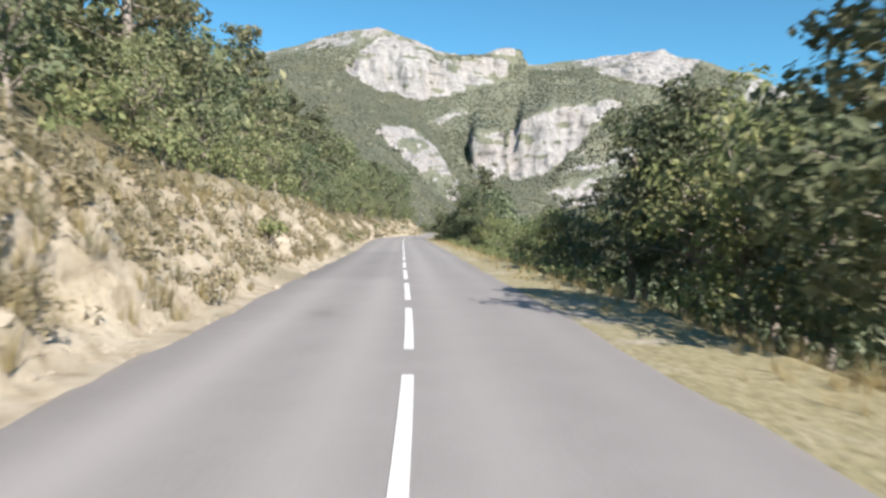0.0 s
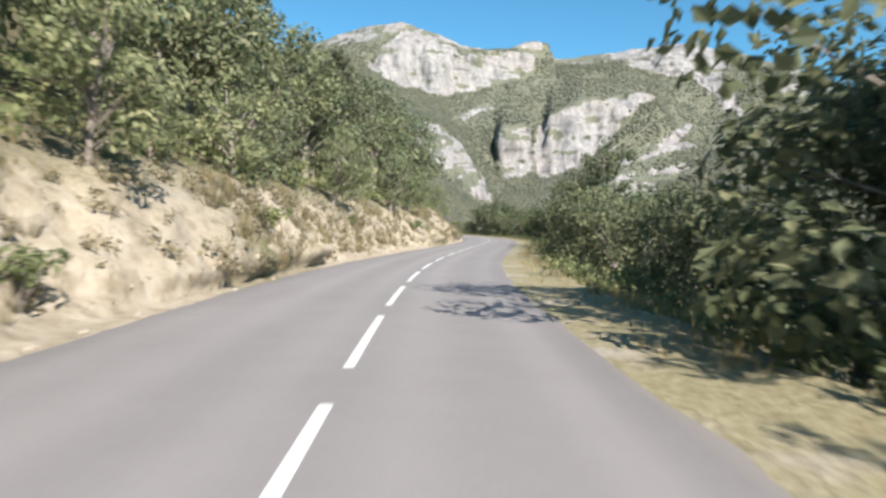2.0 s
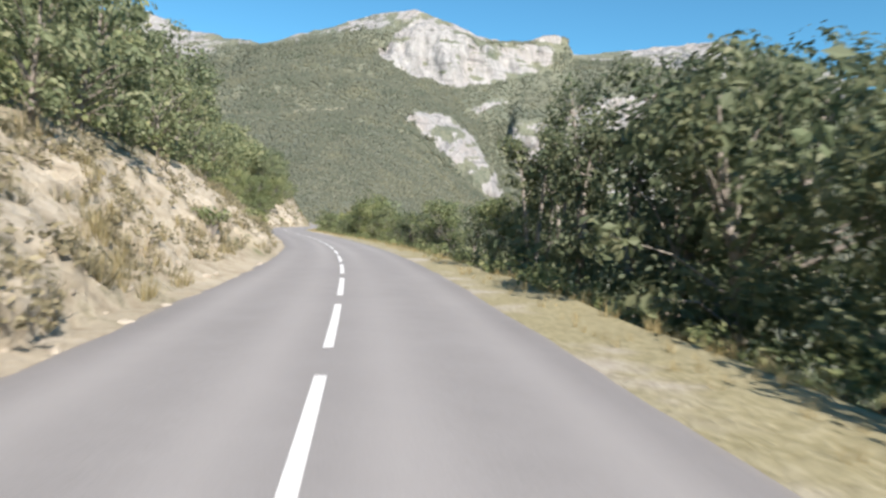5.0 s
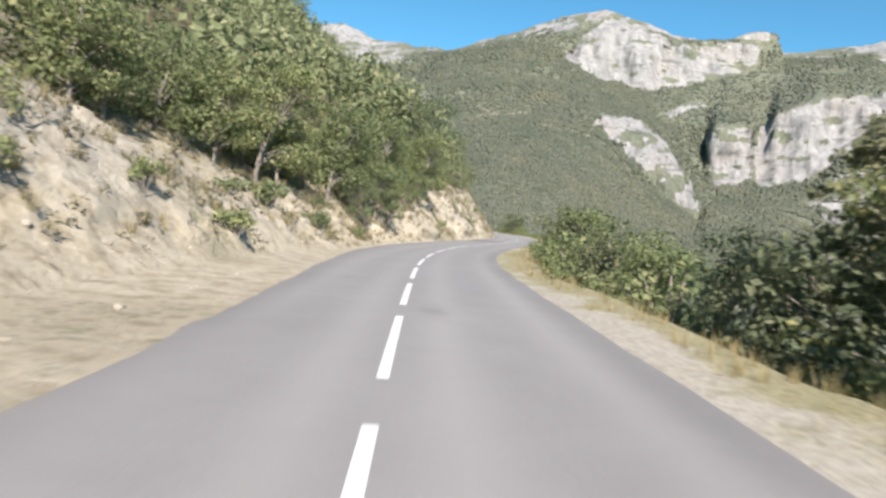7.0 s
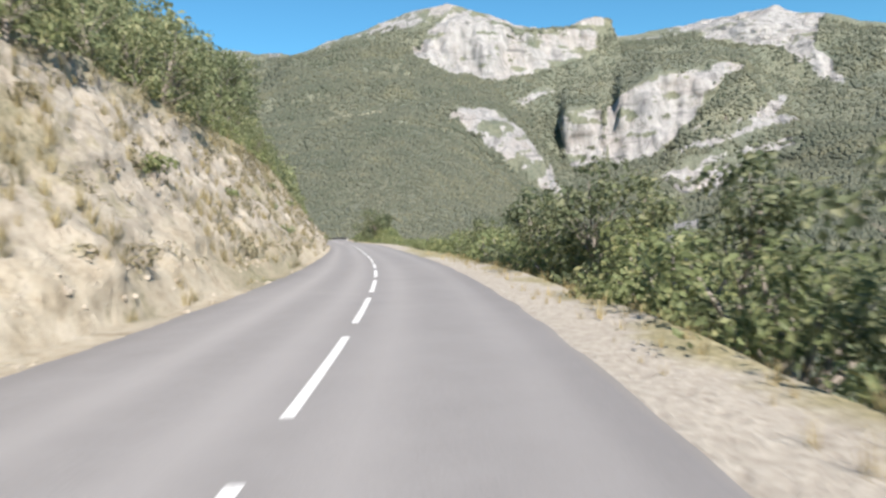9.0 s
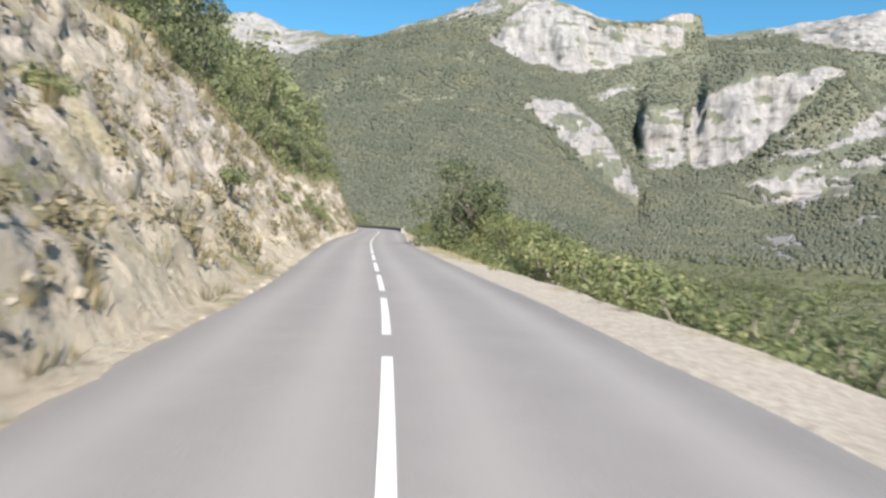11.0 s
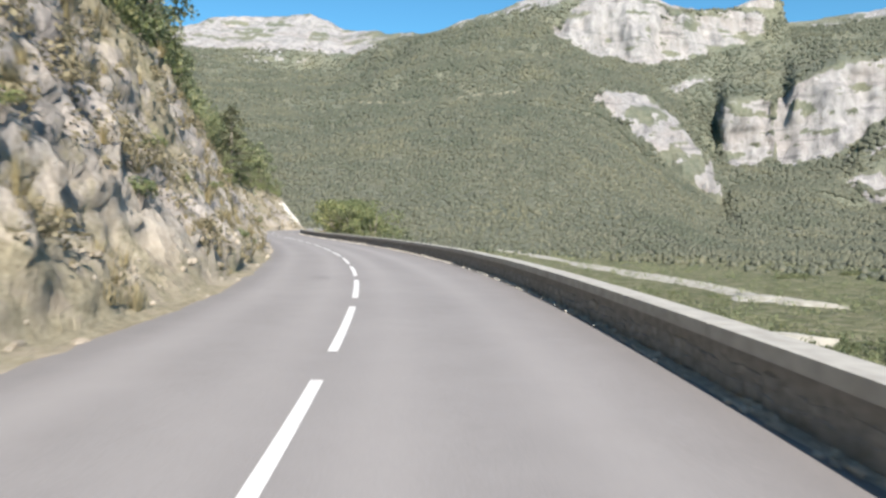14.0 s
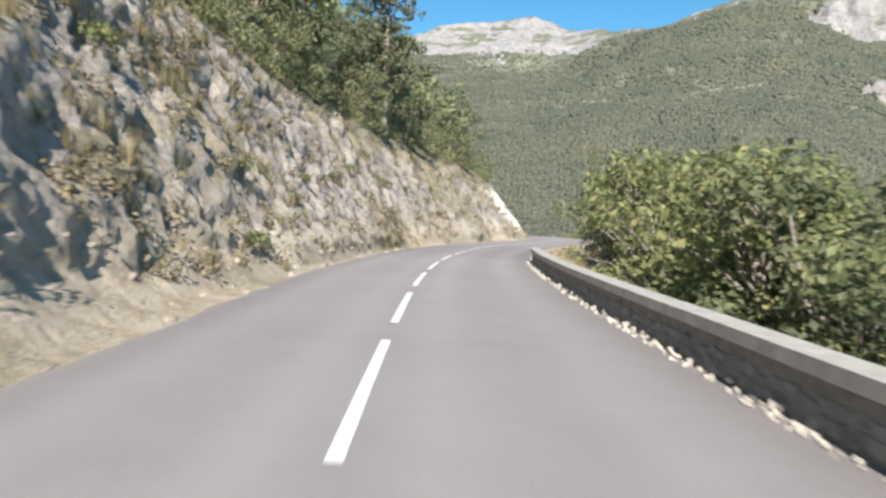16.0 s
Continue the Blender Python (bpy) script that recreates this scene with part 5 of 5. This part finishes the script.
def lumps(points, sizes, seed, rough, stretch=(1, 1, 1), coarse=False):
    """Many small uneven lumps in one mesh."""
    r = np.random.default_rng(seed)
    n = len(points)
    BV, BT = (OV * 1.15, OF) if coarse else (IV, IF)
    k = 1 + rough * (r.random((n, len(BV))) - 0.5) * 2
    t = r.uniform(0, 6.283, n)
    c, s_ = np.cos(t)[:, None], np.sin(t)[:, None]
    b = BV[None] * k[..., None] * np.asarray(stretch)
    v = np.stack([b[..., 0] * c - b[..., 1] * s_, b[..., 0] * s_ + b[..., 1] * c, b[..., 2]], -1) * np.asarray(sizes)[:, None, None] + points[:, None]
    f = (BT[None] + (np.arange(n) * len(BV))[:, None, None]).reshape(-1, 3)
    return v.reshape(-1, 3), f


low_i = np.flatnonzero((BF.ravel() > 0.05) & (BF.ravel() < 0.27) & (BS.ravel() > -8) & (BS.ravel() < 515))
pick = rng.choice(low_i, 2000, replace=False)
pts = BP.reshape(-1, 3)[pick]
v, f = lumps(pts, rng.uniform(0.03, 0.16, len(pts)) ** 1.25, 5, 0.3, (1, 0.8, 0.7))
me = mesh_from("loose_stones", v, f, BANK, True)
values(me, "rock", np.full(len(v), 0.35)), values(me, "grass", np.zeros(len(v))), values(me, "tone", np.full(len(v), 0.7)), values(me, "chalk", np.zeros(len(v)))
tagged(new("loose_stones", me), "pale broken limestone pieces lying on the cutting", "stones", kind="stuff")


# ---- woods on the far slopes ----
def far_woods():
    r = np.random.default_rng(9)
    n = 105000
    az = r.uniform(-42, 48, n)
    q = np.where(r.random(n) < 0.45, r.uniform(0, 2.2, n), r.uniform(2, 7.6, n))
    rr, z, bare = slope_at(az, q)
    t = np.radians(az)
    x, y = CX - np.sin(t) * rr, CY + np.cos(t) * rr
    patch = fbm(x * 0.01, y * 0.01, 0, 3, 131)
    keep = r.random(n) < np.clip(1.05 - 1.7 * bare + 0.25 * patch - 0.25 * smooth(6, 8, q), 0, 1)
    return np.stack([x, y, z], -1)[keep], rr[keep]


bpy.context.evaluated_depsgraph_get()


def dropped(points):
    """Heights of the ground under points."""
    out, ok = [], []
    for p in points:
        hit, at, _, _ = ground.ray_cast((p[0], p[1], 3000), (0, 0, -1))
        out.append(at.z if hit else 0), ok.append(hit)
    return np.array(out), np.array(ok)


wp, wr = far_woods()
n = 9000
az = np.radians(rng.uniform(12, 100, n))
rr = rng.uniform(70, 620, n)
x, y = CX - np.sin(az) * rr, CY + np.cos(az) * rr
s_, u_ = to_road(x, y)
keep = u_ < -56
wp = np.concatenate([wp, np.stack([x, y, 0 * x], -1)[keep]])
wr = np.concatenate([wr, np.full(int(keep.sum()), 560.0)])
wz, ok = dropped(wp)
wp[:, 2] = wz
wp, wr = wp[ok], wr[ok]
size = np.clip(wr / 300, 2.0, 5.6) * rng.uniform(0.6, 1.25, len(wp))
size = np.where(wr == 560.0, size * 0.7, size)
wp[:, 2] += size * 0.1
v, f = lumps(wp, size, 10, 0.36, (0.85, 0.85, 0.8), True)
tagged(new("far_woods", mesh_from("far_woods", v, f, HAZY)), "mixed oak and pine woods covering the far slopes", "woods", kind="stuff")

# scrub on the valley floor
n = 9000
az = np.radians(rng.uniform(-110, 32, n))
rr = rng.uniform(40, 640, n)
x, y = CX - np.sin(az) * rr, CY + np.cos(az) * rr
s_, u_ = to_road(x, y)
keep = ((u_ > 24) & (u_ < 420)) | ((u_ > 14) & (u_ <= 24) & (rng.random(n) < 0.5))
vp = np.stack([x, y, 0 * x], -1)[keep]
vz, ok = dropped(vp)
su, uu2 = s_[keep], u_[keep]
vz = np.where(uu2 < 60, np.maximum(vz, side_height(su, uu2)), vz)
vp[:, 2] = vz
close = (su > 380) & (uu2 < 190)
size = rng.uniform(1.0, 2.3, len(vp))
far_p, far_s = vp[~close], size[~close]
q = np.stack(place(rng.uniform(385, 640, 8600), 16 + 260 * rng.random(8600) ** 1.1), -1)
low_z, ok = dropped(q)
ls, lu = to_road(q[:, 0], q[:, 1])
low_z = np.where(lu < 60, np.maximum(low_z, side_height(ls, lu)), low_z)
patchy = ok & (fbm(q[:, 0] * 0.03, q[:, 1] * 0.03, 0, 3, 171) > -0.35)
bush_p, bush_s = np.stack([q[:, 0], q[:, 1], low_z], -1)[patchy], rng.uniform(0.8, 2.1, int(patchy.sum()))
bush_c = np.repeat(bush_p, 3, 0) + rng.normal(0, 0.5, (len(bush_p) * 3, 3)) * np.repeat(bush_s, 3)[:, None] * (1, 1, 0.3) + (0, 0, 0.5)
bv, bf = leaves(np.random.default_rng(25), bush_c, np.repeat(bush_s, 3) * rng.uniform(0.4, 0.7, len(bush_c)), 40 * len(bush_p), 0.46)
tagged(new("floodplain_scrub", mesh_from("floodplain_scrub", bv, bf, FLOOD, True)), "light green willow scrub on the flood plain", "scrub", kind="stuff")
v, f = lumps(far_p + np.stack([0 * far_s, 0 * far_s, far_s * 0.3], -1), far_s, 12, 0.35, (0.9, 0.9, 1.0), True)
tagged(new("valley_scrub", mesh_from("valley_scrub", v, f, HAZY)), "bushes and young trees on the valley floor", "scrub", kind="stuff")
near_p, near_s = vp[close], size[close]
n = 3
c = np.repeat(near_p, n, 0) + rng.normal(0, 0.6, (len(near_p) * n, 3)) * np.repeat(near_s, n)[:, None] * (1, 1, 0.4) + np.stack([0 * np.repeat(near_s, n), 0 * np.repeat(near_s, n), np.repeat(near_s, n) * 0.7], -1)
v, f = leaves(np.random.default_rng(23), c, np.repeat(near_s, n) * rng.uniform(0.4, 0.75, len(c)), 26 * len(near_p), 0.45)
tagged(new("riverside_scrub", mesh_from("riverside_scrub", v, f, OAK, True)), "leafy bushes on the valley floor beside the gravel", "scrub", kind="stuff")


GRIT = plain("pale_grit", (0.36, 0.34, 0.30), (0.58, 0.55, 0.49), 14, 0.95, 0.01)


# ---- parapet: stone wall with a concrete coping along the outer edge of the bend ----
def box(s0, s1, u0, u1, z0, z1, n=2):
    """A block that follows the road from s0 to s1."""
    q = np.linspace(s0, s1, n)
    v = []
    for u, z in ((u0, z0), (u1, z0), (u1, z1), (u0, z1)):
        ua = np.interp(q, *u) if isinstance(u, tuple) else np.full(n, u)
        za = np.interp(q, *z) if isinstance(z, tuple) else np.full(n, z)
        x, y = place(q, ua)
        v.append(np.stack([x, y, za], -1))
    v = np.stack(v, 1).reshape(-1, 3)
    f = [[i * 4 + k, i * 4 + (k + 1) % 4, i * 4 + 4 + (k + 1) % 4, i * 4 + 4 + k] for i in range(n - 1) for k in range(4)]
    f += [[3, 2, 1, 0], [n * 4 - 4, n * 4 - 3, n * 4 - 2, n * 4 - 1]]
    return v, np.array(f)[:, ::-1]


W0, W1, WT, WH = 401.4, 481.0, 0.21, 0.315


def face_u(s):
    return np.interp(s, [399, 404, 411, 416, 422, 428, 435, 444, 452, 458, 464, 481], [2.44, 2.64, 2.83, 2.95, 3.07, 3.11, 3.0, 2.89, 2.71, 2.64, 2.68, 2.68])


wall = tagged(empty_thing("parapet_wall", "low stone parapet with a pale concrete coping beside the bend", "wall", ""), "")
wall.location = (0, 0, 0)
ks = np.linspace(W0, W1, 60)
v, f = box(W0 + 0.85, W1, (ks, face_u(ks) + 0.03), (ks, face_u(ks) + WT), -0.5, WH, 60)
part("core", mesh_from("core", v, f, MORTAR, True), wall, "grey mortar core")
r = np.random.default_rng(31)
# stones on the road side
shared = []
for k in range(6):
    bm = bmesh.new()
    bmesh.ops.create_cube(bm, size=1)
    bmesh.ops.bevel(bm, geom=bm.edges[:], offset=0.14, segments=1, affect="EDGES")
    for q in bm.verts:
        q.co += Vector(r.normal(0, 0.045, 3).tolist())
    me = bpy.data.meshes.new("stone")
    bm.to_mesh(me)
    bm.free()
    me.materials.append(STONE)
    shared.append(me)
rest = []
course = 0
count = 0
for z0, z1 in ((-0.02, 0.10), (0.10, 0.19)):
    s = W0 + 0.9 + 0.1 * course
    while s < W1 - 0.3:
        long = r.uniform(0.10, 0.26)
        mid = s + long / 2
        u = float(face_u(mid)) + 0.067
        x, y = place(mid, u)
        h = float(np.interp(mid, SS, HEAD))
        size = (0.10, long - 0.015, (z1 - z0) * r.uniform(0.75, 1.15))
        m = Matrix.LocRotScale((float(x) + r.normal(0, 0.006), float(y), (z0 + z1) / 2 + r.normal(0, 0.012)), Euler((r.normal(0, 0.14), r.normal(0, 0.05), h)), size)
        if 418 < s < 450 and count < 300:
            ob = part("stone", shared[int(r.integers(6))], wall)
            ob.matrix_basis = m
            count += 1
        else:
            src = shared[int(r.integers(6))]
            co = np.empty(len(src.vertices) * 3)
            src.vertices.foreach_get("co", co)
            mm = np.array(m)
            rest.append((co.reshape(-1, 3) @ mm[:3, :3].T + mm[:3, 3], src))
        s += long
    course += 1
vs, fs, o = [], [], 0
for co, src in rest:
    vs.append(co)
    for p in src.polygons:
        ids = [o + q for q in p.vertices]
        fs += [(ids[0], ids[j], ids[j + 1]) for j in range(1, len(ids) - 1)]
    o += len(co)
tagged(part("stonework", mesh_from("stonework", np.concatenate(vs), np.array(fs), STONE, True), wall), kind="stuff")
# coping in cast lengths, and the sloping end
s = W0 + 0.9
while s < W1:
    e_ = min(s + 2.0, W1)
    q = np.linspace(s + 0.008, e_ - 0.008, 4)
    lift = r.normal(0, 0.0015)
    v, f = box(q[0], q[-1], (q, face_u(q) - 0.045), (q, face_u(q) + WT + 0.03), WH + lift, WH + 0.105 + lift, 4)
    me = mesh_from("coping_block", v, f, COPING, True)
    part("coping_block", me, wall)
    s = e_
q = np.linspace(W0 - 1.7, W0 + 0.895, 7)
v, f = box(q[0], q[-1], (q, face_u(q) - 0.045), (q, face_u(q) + WT - 0.02), -0.12, (np.array([W0 - 1.7, W0 + 0.895]), np.array([0.27, WH + 0.105])), 7)
part("end_block", mesh_from("end_block", v, f, COPING, True), wall, "pale sloping concrete end block")

# broken stone and pale grit along the foot of the wall
n, n2 = 260, 1700
rs_ = np.r_[r.uniform(430, 480, n), r.uniform(399.5, 400.6, 40), r.uniform(404, 480, n2)]
ru_ = face_u(rs_) + np.r_[r.uniform(-0.07, 0.04, n), r.uniform(-0.14, -0.02, 40), r.uniform(-0.16, 0.0, n2)]
up = np.r_[r.uniform(0.0, 0.03, n), r.uniform(0.0, 0.08, 40), np.full(n2, -0.005)]
x, y = place(rs_, ru_)
v, f = lumps(np.stack([x, y, up], -1), np.r_[r.uniform(0.014, 0.036, n), r.uniform(0.02, 0.05, 40), r.uniform(0.008, 0.024, n2)], 33, 0.34, (1, 0.8, 1.1))
tagged(new("wall_rubble", mesh_from("wall_rubble", v, f, GRIT, True)), "pale broken stone and grit along the foot of the parapet", "rubble", kind="stuff")

# ---- river gravel on the valley floor ----
GRAVEL = plain("river_gravel", (0.25, 0.24, 0.19), (0.45, 0.425, 0.37), 0.35, 0.95, 0.05)


def gravel(points, width, seed):
    p = np.array(points, float)
    t = np.linspace(0, len(p) - 1, 160)
    x, y = np.interp(t, range(len(p)), p[:, 0]), np.interp(t, range(len(p)), p[:, 1])
    dx, dy = np.gradient(x), np.gradient(y)
    k = np.hypot(dx, dy)
    w = width * (0.6 + 0.45 * fbm(t * 2.3, seed, 0.5, 3, seed))
    w = w * smooth(0, 0.8, t) * smooth(len(p) - 1, len(p) - 1.6, t) + 0.3
    off = 5 * fbm(t * 1.1, seed + 3.3, 0.5, 3, seed + 2)
    v = []
    for q in (-1, -0.4, 0.4, 1):
        v.append(np.stack([x - dy / k * (w * q + off), y + dx / k * (w * q + off), np.full(len(x), FLOOR_Z + (0.5 if abs(q) < 1 else -0.6))], -1))
    v = np.stack(v, 1)
    me = mesh_from("gravel_bank", v.reshape(-1, 3), grid_faces(*v.shape[:2]), GRAVEL)
    return tagged(new("gravel_bank", me), "pale river gravel on the valley floor", "riverbed", kind="structure")


gravel([(-26, 556), (-40, 574), (-63, 630), (-116, 758), (-259, 1068), (-345, 1215)], 15, 41)
gravel([(-39, 507), (-50, 509), (-60, 512)], 6, 45)

TRACK = plain("dusty_track", (0.17, 0.165, 0.115), (0.25, 0.235, 0.17), 0.4, 0.95, 0.05)


# ---- a track cut across the far slope ----
def far_track():
    az = np.linspace(22.5, 11.0, 120)
    q = np.full(len(az), 3.0)
    for _ in range(30):  # settle on the height of the track
        rr, z, _b = slope_at(az, q)
        q = np.clip(q + (222 + (21 - az) * 1.0 - z) / 160, 2, 5)
    t = np.radians(az)
    v = []
    for out, up in ((-4, -4.0), (-5, 0.5), (3, 0.8), (8, 6.5)):
        v.append(np.stack([CX - np.sin(t) * (rr + out), CY + np.cos(t) * (rr + out), z + up + 1.5 * vnoise(az * 6, out, 0, 3)], -1))
    v = np.stack(v, 1)
    ground_z, ok = dropped(v[:, 1])
    v[..., 2] += (ground_z - z)[:, None] + 2.5
    me = mesh_from("hillside_track", v.reshape(-1, 3), grid_faces(*v.shape[:2]), TRACK)
    return tagged(new("hillside_track", me), "pale track cut across the wooded far slope", "track", kind="structure")


far_track()
